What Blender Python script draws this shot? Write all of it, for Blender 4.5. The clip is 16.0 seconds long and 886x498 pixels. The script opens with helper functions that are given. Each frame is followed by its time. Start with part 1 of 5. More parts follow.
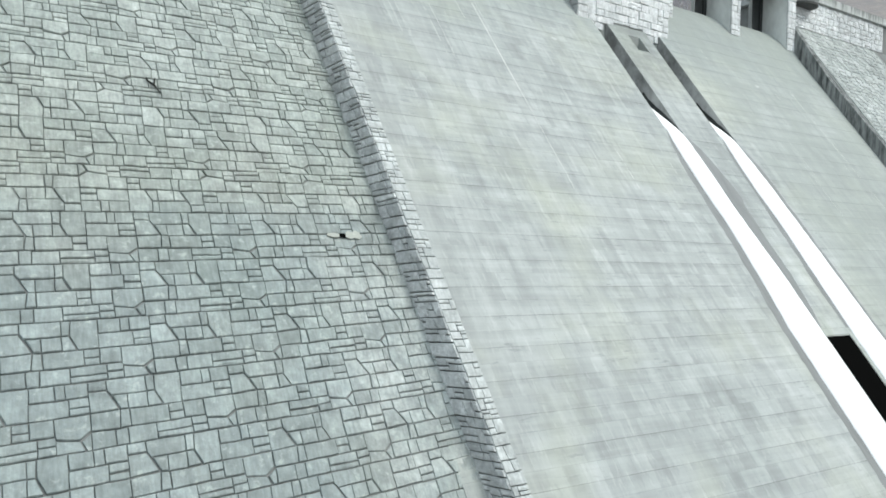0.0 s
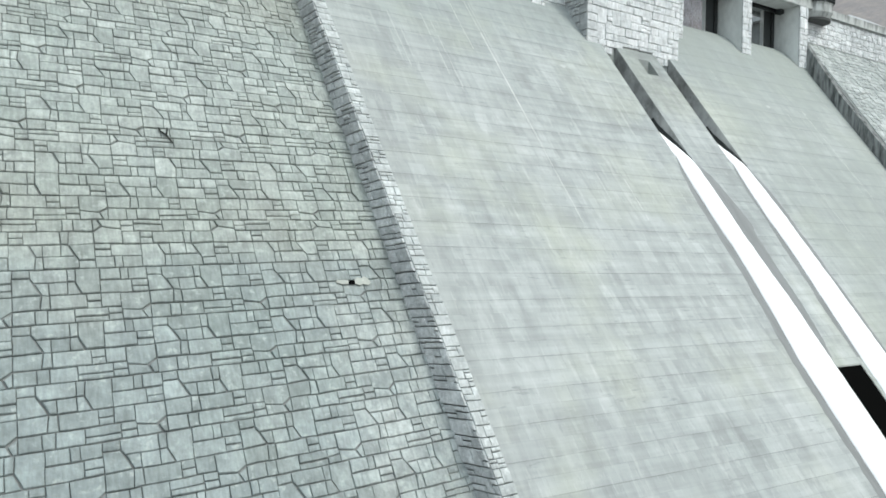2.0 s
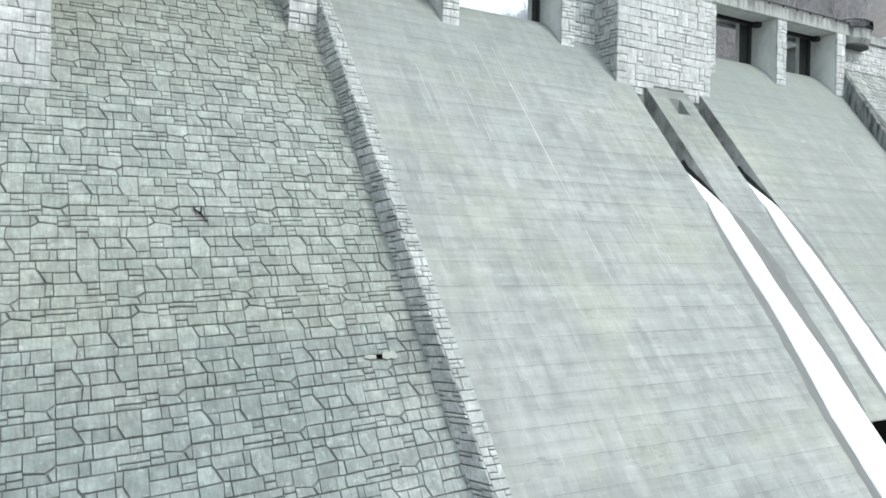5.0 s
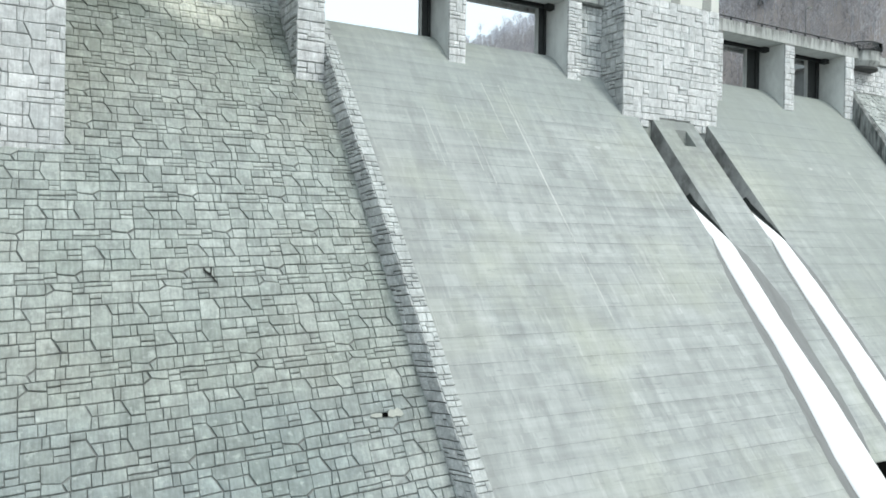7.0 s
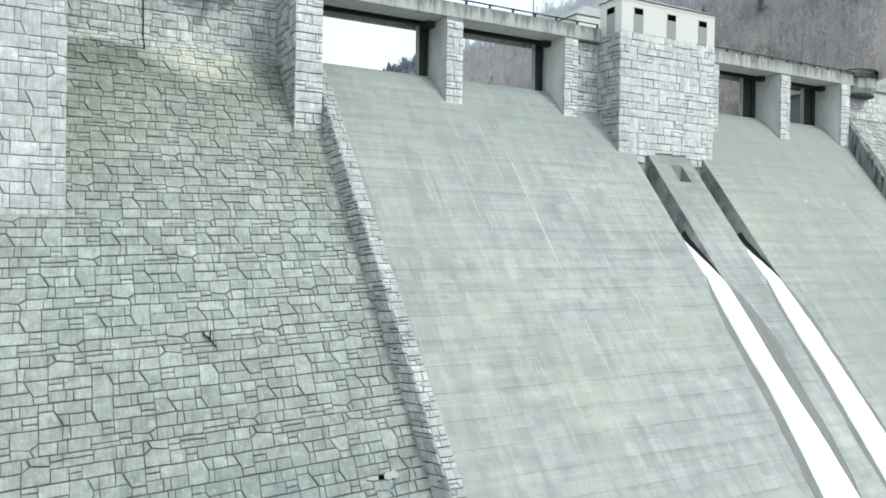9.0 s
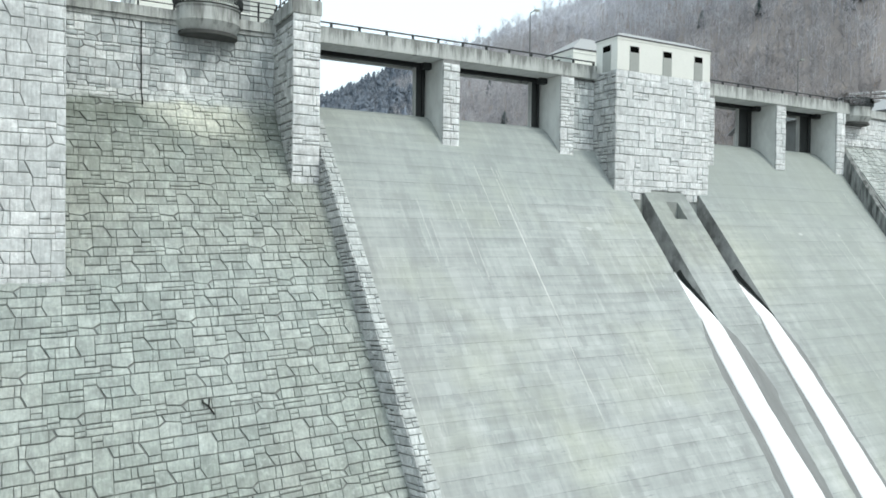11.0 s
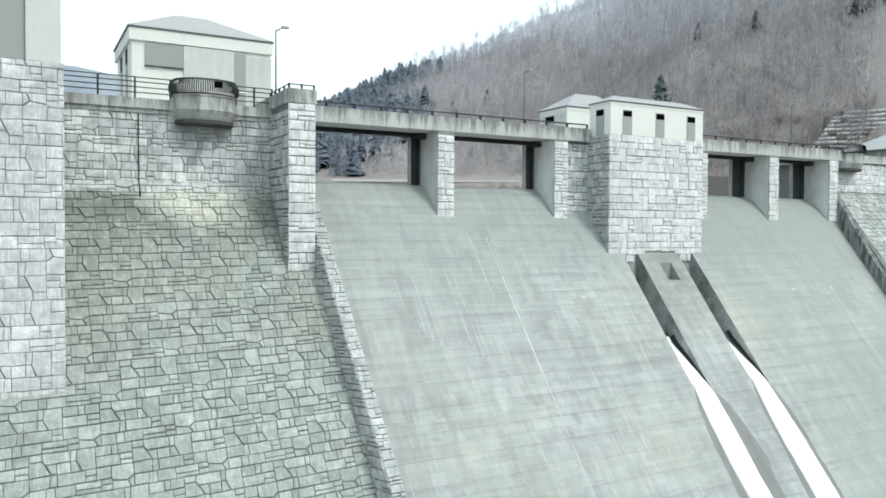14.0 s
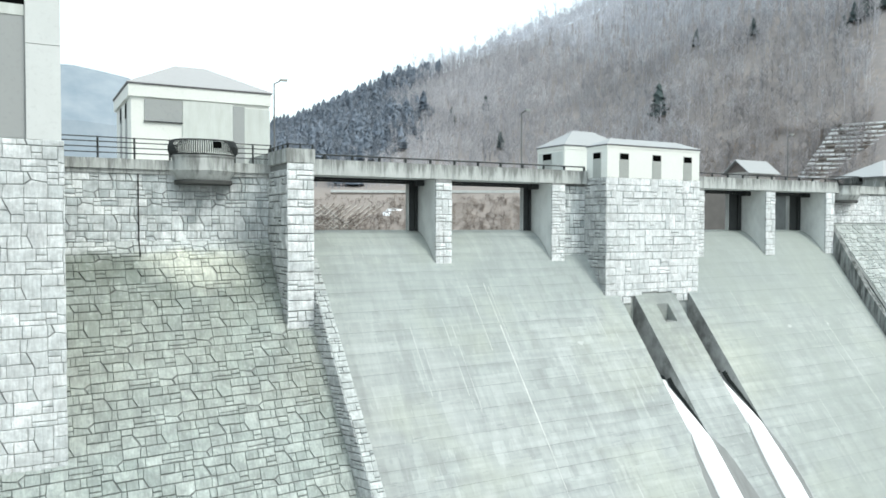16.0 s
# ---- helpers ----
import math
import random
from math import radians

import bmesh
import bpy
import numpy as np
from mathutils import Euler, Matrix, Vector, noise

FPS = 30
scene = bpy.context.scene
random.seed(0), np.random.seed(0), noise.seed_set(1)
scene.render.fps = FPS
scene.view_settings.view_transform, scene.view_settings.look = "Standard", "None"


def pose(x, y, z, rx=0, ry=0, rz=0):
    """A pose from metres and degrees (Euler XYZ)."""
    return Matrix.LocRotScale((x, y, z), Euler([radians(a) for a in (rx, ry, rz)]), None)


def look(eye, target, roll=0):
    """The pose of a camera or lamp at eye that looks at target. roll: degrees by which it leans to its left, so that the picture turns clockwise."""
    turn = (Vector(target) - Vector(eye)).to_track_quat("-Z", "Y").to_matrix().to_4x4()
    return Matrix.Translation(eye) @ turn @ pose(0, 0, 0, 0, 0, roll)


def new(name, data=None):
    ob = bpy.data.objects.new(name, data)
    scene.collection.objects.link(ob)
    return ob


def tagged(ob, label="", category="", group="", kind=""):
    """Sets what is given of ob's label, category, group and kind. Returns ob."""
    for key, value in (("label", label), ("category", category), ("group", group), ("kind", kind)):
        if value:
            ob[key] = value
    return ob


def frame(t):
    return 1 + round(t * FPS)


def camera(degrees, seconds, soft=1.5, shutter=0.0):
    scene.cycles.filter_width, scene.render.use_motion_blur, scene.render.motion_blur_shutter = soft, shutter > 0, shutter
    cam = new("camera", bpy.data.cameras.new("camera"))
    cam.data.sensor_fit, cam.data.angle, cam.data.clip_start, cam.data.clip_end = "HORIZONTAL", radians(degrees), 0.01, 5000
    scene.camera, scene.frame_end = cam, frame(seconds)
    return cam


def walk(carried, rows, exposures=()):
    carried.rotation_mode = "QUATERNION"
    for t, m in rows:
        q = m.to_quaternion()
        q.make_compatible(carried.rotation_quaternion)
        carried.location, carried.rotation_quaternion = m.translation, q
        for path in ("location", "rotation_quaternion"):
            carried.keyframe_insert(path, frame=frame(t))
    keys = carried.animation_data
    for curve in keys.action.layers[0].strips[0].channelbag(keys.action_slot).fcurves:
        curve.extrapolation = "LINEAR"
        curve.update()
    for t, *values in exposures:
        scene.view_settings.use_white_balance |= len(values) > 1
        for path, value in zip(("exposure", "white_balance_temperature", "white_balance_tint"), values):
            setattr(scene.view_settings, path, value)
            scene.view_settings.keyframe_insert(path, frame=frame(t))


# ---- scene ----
KELVIN = 6400
# seconds, stops, tint
EXPOSURES = [(0.0, -0.03, 6), (4.0, -0.02, 6), (7.0, -0.08, 5), (9.0, -0.08, 4), (12.5, -0.05, 4), (14.0, -0.02, 4), (15.0, 0.1, 3), (16.0, 0.2, 3)]
cam = camera(59.5, 16.0, 1.7)
PATH = [
    (0, (-3.147, -44.916, -18.934), (-2.044, -43.248, -18.936), 1.7),
    (0.5, (-3.153, -45.003, -18.449), (-2.057, -43.33, -18.451), 1.6),
    (1, (-3.177, -45.14, -17.954), (-2.089, -43.462, -17.956), 1.5),
    (1.5, (-3.162, -45.257, -17.476), (-2.082, -43.573, -17.478), 1.5),
    (2, (-3.157, -45.372, -16.981), (-2.086, -43.684, -16.983), 1.4),
    (2.5, (-3.173, -45.446, -16.458), (-2.107, -43.754, -16.46), 1.4),
    (3, (-3.162, -45.61, -15.942), (-2.107, -43.911, -15.943), 1.3),
    (3.5, (-3.177, -45.754, -15.38), (-2.137, -44.046, -15.383), 1.2),
    (4, (-3.144, -45.838, -14.861), (-2.121, -44.119, -14.864), 1.2),
    (6.5, (-3.144, -46.749, -11.567), (-2.182, -44.996, -11.579), 1.0),
    (7, (-3.136, -46.923, -10.837), (-2.176, -45.168, -10.85), 0.9),
    (7.5, (-3.153, -47.061, -10.077), (-2.194, -45.306, -10.091), 0.8),
    (8, (-3.142, -47.155, -9.388), (-2.183, -45.4, -9.401), 0.8),
    (8.5, (-3.18, -47.318, -8.561), (-2.222, -45.562, -8.578), 0.7),
    (9, (-3.196, -47.538, -7.666), (-2.239, -45.782, -7.689), 0.8),
    (11.5, (-3.288, -47.994, -3.316), (-2.329, -46.24, -3.355), 0.6),
    (12, (-3.27, -48.122, -2.445), (-2.311, -46.367, -2.485), 0.5),
    (12.5, (-3.297, -48.198, -1.519), (-2.337, -46.444, -1.562), 0.5),
    (13, (-3.302, -48.244, -0.572), (-2.341, -46.49, -0.616), 0.4),
    (13.5, (-3.314, -48.384, 0.407), (-2.354, -46.63, 0.36), 0.3),
    (14, (-3.316, -48.477, 1.365), (-2.355, -46.723, 1.316), 0.3),
    (14.5, (-3.345, -48.546, 2.34), (-2.383, -46.794, 2.288), 0.2),
    (15, (-3.326, -48.675, 3.287), (-2.366, -46.921, 3.233), 0.2),
    (15.5, (-3.378, -48.707, 4.268), (-2.416, -46.955, 4.211), 0.2),
    (16, (-3.378, -48.781, 5.206), (-2.416, -47.028, 5.147), 0.1),
]
walk(cam, [(t, look(eye, target, roll)) for t, eye, target, roll in PATH], [(t, e, KELVIN, tint) for t, e, tint in EXPOSURES])


# ---- world and light ----
def make_world():
    w = bpy.data.worlds.new("overcast")
    w.use_nodes = True
    n, l = w.node_tree.nodes, w.node_tree.links
    n.clear()
    sky = n.new("ShaderNodeTexSky")
    sky.sky_type, sky.sun_disc = "NISHITA", False
    sky.sun_elevation, sky.sun_rotation = radians(SUN_EL), radians(SUN_ROT)
    sky.dust_density, sky.air_density = 4.0, 1.5
    b1 = n.new("ShaderNodeBackground")
    b1.inputs["Strength"].default_value = 0.07
    l.new(sky.outputs[0], b1.inputs["Color"])
    b2 = n.new("ShaderNodeBackground")
    b2.inputs["Color"].default_value = (0.92, 1.0, 1.06, 1)
    b2.inputs["Strength"].default_value = CLOUD
    add = n.new("ShaderNodeAddShader")
    l.new(b1.outputs[0], add.inputs[0])
    l.new(b2.outputs[0], add.inputs[1])
    out = n.new("ShaderNodeOutputWorld")
    l.new(add.outputs[0], out.inputs["Surface"])
    scene.world = w


SUN_EL, SUN_ROT, CLOUD = 50.0, 150.0, 1.0
make_world()
sun = new("sun", bpy.data.lights.new("sun", "SUN"))
sun.data.energy, sun.data.angle, sun.data.color = 1.55, radians(14), (0.99, 0.98, 0.97)
# The brightest part of the cloud stands downstream of the dam.
sun.matrix_world = look((60 * math.sin(radians(SUN_ROT)), 60 * math.cos(radians(SUN_ROT)), 60 * math.tan(radians(SUN_EL))), (0, 0, 0))


# ---- materials ----
class Mat:
    """A node material under construction, in world metres."""

    def __init__(self, name, rough=0.85, metal=0.0, spec=0.3):
        self.m = bpy.data.materials.new(name)
        self.m.use_nodes = True
        self.t = self.m.node_tree
        self.b = self.t.nodes["Principled BSDF"]
        self.b.inputs["Roughness"].default_value = rough
        self.b.inputs["Metallic"].default_value = metal
        self.b.inputs["Specular IOR Level"].default_value = spec
        self.pos = self.t.nodes.new("ShaderNodeNewGeometry").outputs["Position"]

    def node(self, kind, **kw):
        n = self.t.nodes.new(kind)
        for k, v in kw.items():
            setattr(n, k, v)
        return n

    def link(self, a, b):
        self.t.links.new(a, b)

    def scaled(self, sx, sy, sz, vec=None):
        n = self.node("ShaderNodeVectorMath", operation="MULTIPLY")
        self.link(vec or self.pos, n.inputs[0])
        n.inputs[1].default_value = (sx, sy, sz)
        return n.outputs[0]

    def noise(self, scale, detail=4.0, rough=0.6, vec=None, dist=0.0):
        n = self.node("ShaderNodeTexNoise")
        self.link(vec or self.pos, n.inputs["Vector"])
        n.inputs["Scale"].default_value, n.inputs["Detail"].default_value = scale, detail
        n.inputs["Roughness"].default_value, n.inputs["Distortion"].default_value = rough, dist
        return n.outputs["Fac"]

    def ramp(self, fac, *stops):
        n = self.node("ShaderNodeValToRGB")
        self.link(fac, n.inputs[0])
        e = n.color_ramp.elements
        while len(e) < len(stops):
            e.new(0.5)
        for el, (p, c) in zip(e, stops):
            el.position = p
            el.color = (c, c, c, 1) if isinstance(c, (int, float)) else (*c, 1)
        return n.outputs[0]

    def mix(self, a, b, fac, how="MIX"):
        n = self.node("ShaderNodeMix", data_type="RGBA", blend_type=how)
        for sock, v in ((n.inputs[6], a), (n.inputs[7], b)):
            if isinstance(v, tuple):
                sock.default_value = (*v, 1)
            else:
                self.link(v, sock)
        if isinstance(fac, (int, float)):
            n.inputs[0].default_value = fac
        else:
            self.link(fac, n.inputs[0])
        return n.outputs[2]

    def math(self, op, a, b=0.0):
        n = self.node("ShaderNodeMath", operation=op)
        for sock, v in zip(n.inputs, (a, b)):
            if isinstance(v, (int, float)):
                sock.default_value = v
            else:
                self.link(v, sock)
        return n.outputs[0]

    def axis(self, k):
        n = self.node("ShaderNodeSeparateXYZ")
        self.link(self.pos, n.inputs[0])
        return n.outputs[k]

    def band(self, v, a0, a1, b0, b1):
        """1 between a1 and b0, falling to 0 at a0 and b1."""
        up = self.node("ShaderNodeMapRange", interpolation_type="SMOOTHSTEP")
        self.link(v, up.inputs[0])
        up.inputs[1].default_value, up.inputs[2].default_value = a0, a1
        dn = self.node("ShaderNodeMapRange", interpolation_type="SMOOTHSTEP")
        self.link(v, dn.inputs[0])
        dn.inputs[1].default_value, dn.inputs[2].default_value = b0, b1
        dn.inputs[3].default_value, dn.inputs[4].default_value = 1.0, 0.0
        return self.math("MULTIPLY", up.outputs[0], dn.outputs[0])

    def bump(self, height, dist=0.02, strength=0.6):
        n = self.node("ShaderNodeBump")
        n.inputs["Strength"].default_value, n.inputs["Distance"].default_value = strength, dist
        self.link(height, n.inputs["Height"])
        self.link(n.outputs[0], self.b.inputs["Normal"])

    def done(self, color):
        if isinstance(color, tuple):
            self.b.inputs["Base Color"].default_value = (*color, 1)
        else:
            self.link(color, self.b.inputs["Base Color"])
        return self.m


def plain(name, color, rough=0.6, metal=0.0, vary=0.12, scale=3.0, spec=0.3):
    """A nearly plain surface with a little dirt at two scales."""
    k = Mat(name, rough, metal, spec)
    f = k.noise(scale, 5)
    g = k.noise(scale * 9, 3)
    c = k.mix(tuple(v * (1 - vary) for v in color), tuple(min(1, v * (1 + vary)) for v in color), f)
    c = k.mix(c, tuple(v * 0.75 for v in color), k.ramp(g, (0.55, 0.0), (0.8, 0.5)))
    k.bump(g, 0.004, 0.3)
    return k.done(c)


def streaks(k, sx=1.2, sz=0.06, lo=0.45, hi=0.75, sy=0.2):
    """Stains that run down a surface."""
    return k.ramp(k.noise(1.0, 5, 0.65, k.scaled(sx, sx * sy, sz)), (lo, 0.0), (hi, 1.0))


def spillway_concrete():
    k = Mat("spillway_concrete", 0.9)
    big = k.noise(0.09, 4, 0.55)
    c = k.mix((0.32, 0.346, 0.337), (0.43, 0.457, 0.445), k.ramp(big, (0.3, 0.0), (0.7, 1.0)))
    # formwork panels, each of its own tone
    comb = k.node("ShaderNodeCombineXYZ")
    k.link(k.axis(0), comb.inputs[0])
    k.link(k.axis(2), comb.inputs[1])
    brick = k.node("ShaderNodeTexBrick", offset=0.5, squash=1.0)
    k.link(comb.outputs[0], brick.inputs["Vector"])
    brick.inputs["Color1"].default_value, brick.inputs["Color2"].default_value = (0.25, 0.25, 0.25, 1), (0.75, 0.75, 0.75, 1)
    brick.inputs["Mortar"].default_value = (0.12, 0.12, 0.12, 1)
    brick.inputs["Scale"].default_value, brick.inputs["Mortar Size"].default_value = 1.0, 0.012
    brick.inputs["Mortar Smooth"].default_value = 0.6
    brick.inputs["Brick Width"].default_value, brick.inputs["Row Height"].default_value = 0.95, 1.25
    c = k.mix(c, k.ramp(brick.outputs["Color"], (0.1, 0.86), (0.3, 0.915), (0.7, 1.055)), 1.0, "MULTIPLY")
    small = k.node("ShaderNodeTexBrick", offset=0.37)
    k.link(comb.outputs[0], small.inputs["Vector"])
    small.inputs["Color1"].default_value, small.inputs["Color2"].default_value = (0.3, 0.3, 0.3, 1), (0.7, 0.7, 0.7, 1)
    small.inputs["Mortar"].default_value = (0.45, 0.45, 0.45, 1)
    small.inputs["Scale"].default_value, small.inputs["Mortar Size"].default_value = 1.0, 0.01
    small.inputs["Brick Width"].default_value, small.inputs["Row Height"].default_value = 0.62, 0.625
    patch = k.ramp(k.noise(0.16, 3), (0.42, 0.0), (0.6, 1.0))
    c = k.mix(c, k.mix(c, k.ramp(small.outputs["Color"], (0.25, 0.86), (0.75, 1.10)), 1.0, "MULTIPLY"), patch)
    # horizontal lift bands
    lift = k.noise(1.0, 3, 0.6, k.scaled(0.03, 0.03, 0.62))
    c = k.mix(c, (0.33, 0.355, 0.35), k.math("MULTIPLY", k.ramp(lift, (0.5, 0.0), (0.68, 1.0)), 0.45))
    # grime that hangs below the lift joints
    below = k.math("FRACT", k.math("MULTIPLY", k.math("SUBTRACT", 0.62, k.axis(2)), 0.8))
    hang = k.math("MULTIPLY", k.band(below, -0.2, 0.0, 0.02, 0.32), k.ramp(k.noise(1.0, 5, 0.7, k.scaled(0.55, 0.1, 0.5)), (0.44, 0.0), (0.66, 1.0)))
    c = k.mix(c, (0.24, 0.262, 0.255), k.math("MULTIPLY", hang, 0.6))
    seam = k.math("MULTIPLY", k.band(below, -0.2, 0.0, 0.006, 0.03), k.ramp(k.noise(1.0, 4, 0.6, k.scaled(0.3, 0.1, 0.8)), (0.35, 0.0), (0.6, 1.0)))
    c = k.mix(c, (0.17, 0.185, 0.18), k.math("MULTIPLY", seam, 0.75))
    # yellowish and dark run-off
    c = k.mix(c, (0.44, 0.465, 0.38), k.math("MULTIPLY", k.ramp(k.noise(0.13, 4), (0.48, 0.0), (0.7, 1.0)), 0.5))
    c = k.mix(c, (0.27, 0.29, 0.285), k.math("MULTIPLY", streaks(k, 1.1, 0.10, 0.5, 0.78), 0.3))
    c = k.mix(c, (0.70, 0.72, 0.70), k.math("MULTIPLY", streaks(k, 2.2, 0.03, 0.60, 0.75), 0.3))
    # broad soft pale runs, broken at the lifts
    pale = k.math("MULTIPLY", k.ramp(k.noise(1.0, 3, 0.5, k.scaled(0.95, 0.1, 0.05)), (0.53, 0.0), (0.62, 1.0)), k.ramp(k.noise(1.0, 3, 0.6, k.scaled(0.5, 0.1, 0.75)), (0.38, 0.0), (0.58, 1.0)))
    c = k.mix(c, (0.58, 0.605, 0.59), k.math("MULTIPLY", pale, 0.2))
    plaid = k.noise(1.0, 4, 0.6, k.scaled(1.5, 0.3, 0.14))
    c = k.mix(c, k.ramp(plaid, (0.3, 0.915), (0.7, 1.085)), 1.0, "MULTIPLY")
    rows = k.noise(1.0, 3, 0.6, k.scaled(0.12, 0.1, 2.6))
    c = k.mix(c, k.ramp(rows, (0.3, 0.88), (0.7, 1.07)), 1.0, "MULTIPLY")
    dots = k.noise(1.0, 2, 0.5, k.scaled(4.0, 1.0, 1.6))
    c = k.mix(c, (0.60, 0.62, 0.61), k.math("MULTIPLY", k.ramp(dots, (0.62, 0.0), (0.72, 1.0)), 0.18))
    c = k.mix(c, (0.25, 0.27, 0.265), k.math("MULTIPLY", k.ramp(dots, (0.26, 1.0), (0.36, 0.0)), 0.35))
    dash = k.noise(1.0, 3, 0.6, k.scaled(0.9, 0.3, 7.0))
    c = k.mix(c, (0.22, 0.24, 0.235), k.math("MULTIPLY", k.ramp(dash, (0.61, 0.0), (0.70, 1.0)), k.ramp(k.noise(0.35, 3), (0.4, 0.05), (0.65, 0.6))))
    fine = k.noise(7.0, 4)
    c = k.mix(c, (0.33, 0.35, 0.35), k.math("MULTIPLY", k.ramp(fine, (0.55, 0.0), (0.8, 1.0)), 0.35))
    # algae below the crest
    crest = k.math("ADD", k.axis(2), k.math("MULTIPLY", k.math("SUBTRACT", k.noise(0.25, 4, 0.6, k.scaled(1, 1, 0.5)), 0.5), 9.0))
    c = k.mix(c, (0.255, 0.295, 0.285), k.math("MULTIPLY", k.band(crest, -5.5, 1.5, 8.0, 9.0), 0.42))
    # dirt on the block between the outlet slots
    block = k.math("MULTIPLY", k.band(k.axis(0), 41.4, 41.7, 46.0, 46.3), k.band(k.axis(2), -9.0, -3.0, -0.3, 0.5))
    c = k.mix(c, (0.20, 0.215, 0.21), k.math("MULTIPLY", block, k.ramp(k.noise(0.9, 5, 0.7), (0.3, 0.15), (0.7, 0.75))))
    # mottled darker, greener tint from the tower's far side onwards
    bay = k.band(k.axis(0), 47.5, 52.0, 200.0, 210.0)
    c = k.mix(c, (0.30, 0.33, 0.308), k.math("MULTIPLY", bay, k.ramp(k.noise(0.35, 5, 0.65), (0.3, 0.25), (0.7, 0.85))))
    k.bump(k.mix(brick.outputs["Color"], fine, 0.4), 0.03, 0.35)
    return k.done(c)


def raw_concrete(name, base, dark, amount=0.6, rough=0.9, sy=0.2):
    k = Mat(name, rough)
    c = k.mix(tuple(v * 0.88 for v in base), tuple(v * 1.1 for v in base), k.noise(0.5, 5))
    c = k.mix(c, dark, k.math("MULTIPLY", streaks(k, 2.6, 0.3, 0.4, 0.64, sy), amount))
    c = k.mix(c, tuple(min(0.7, v * 1.35) for v in base), k.math("MULTIPLY", streaks(k, 4.5, 0.5, 0.58, 0.7, sy), amount * 0.6))
    fine = k.noise(9.0, 4)
    c = k.mix(c, tuple(v * 0.8 for v in base), k.math("MULTIPLY", k.ramp(fine, (0.55, 0.0), (0.8, 1.0)), 0.4))
    k.bump(fine, 0.01, 0.35)
    return k.done(c)


def dripping_concrete(name, z0, z1, soot):
    """Parapet concrete near the crest: pale, with soot-dark drips that hang from its top edge."""
    k = Mat(name, 0.9)
    base = (0.51, 0.535, 0.52)
    c = k.mix(tuple(v * 0.82 for v in base), tuple(v * 1.1 for v in base), k.noise(0.6, 5))
    run = k.noise(1.0, 5, 0.7, k.scaled(2.3, 1.4, 0.25))
    top = k.node("ShaderNodeMapRange")
    k.link(k.axis(2), top.inputs[0])
    top.inputs[1].default_value, top.inputs[2].default_value = z0, z1
    top.inputs[3].default_value, top.inputs[4].default_value = -0.10, soot
    c = k.mix(c, (0.15, 0.157, 0.15), k.math("MULTIPLY", k.ramp(k.math("ADD", run, top.outputs[0]), (0.44, 0.0), (0.62, 1.0)), 0.85))
    c = k.mix(c, (0.27, 0.285, 0.27), k.math("MULTIPLY", streaks(k, 1.1, 0.4, 0.48, 0.7, 0.6), 0.55))
    c = k.mix(c, (0.60, 0.62, 0.59), k.math("MULTIPLY", streaks(k, 2.3, 0.5, 0.6, 0.72, 0.6), 0.5))
    fine = k.noise(9.0, 4)
    c = k.mix(c, tuple(v * 0.8 for v in base), k.math("MULTIPLY", k.ramp(fine, (0.55, 0.0), (0.8, 1.0)), 0.4))
    k.bump(fine, 0.01, 0.35)
    return k.done(c)


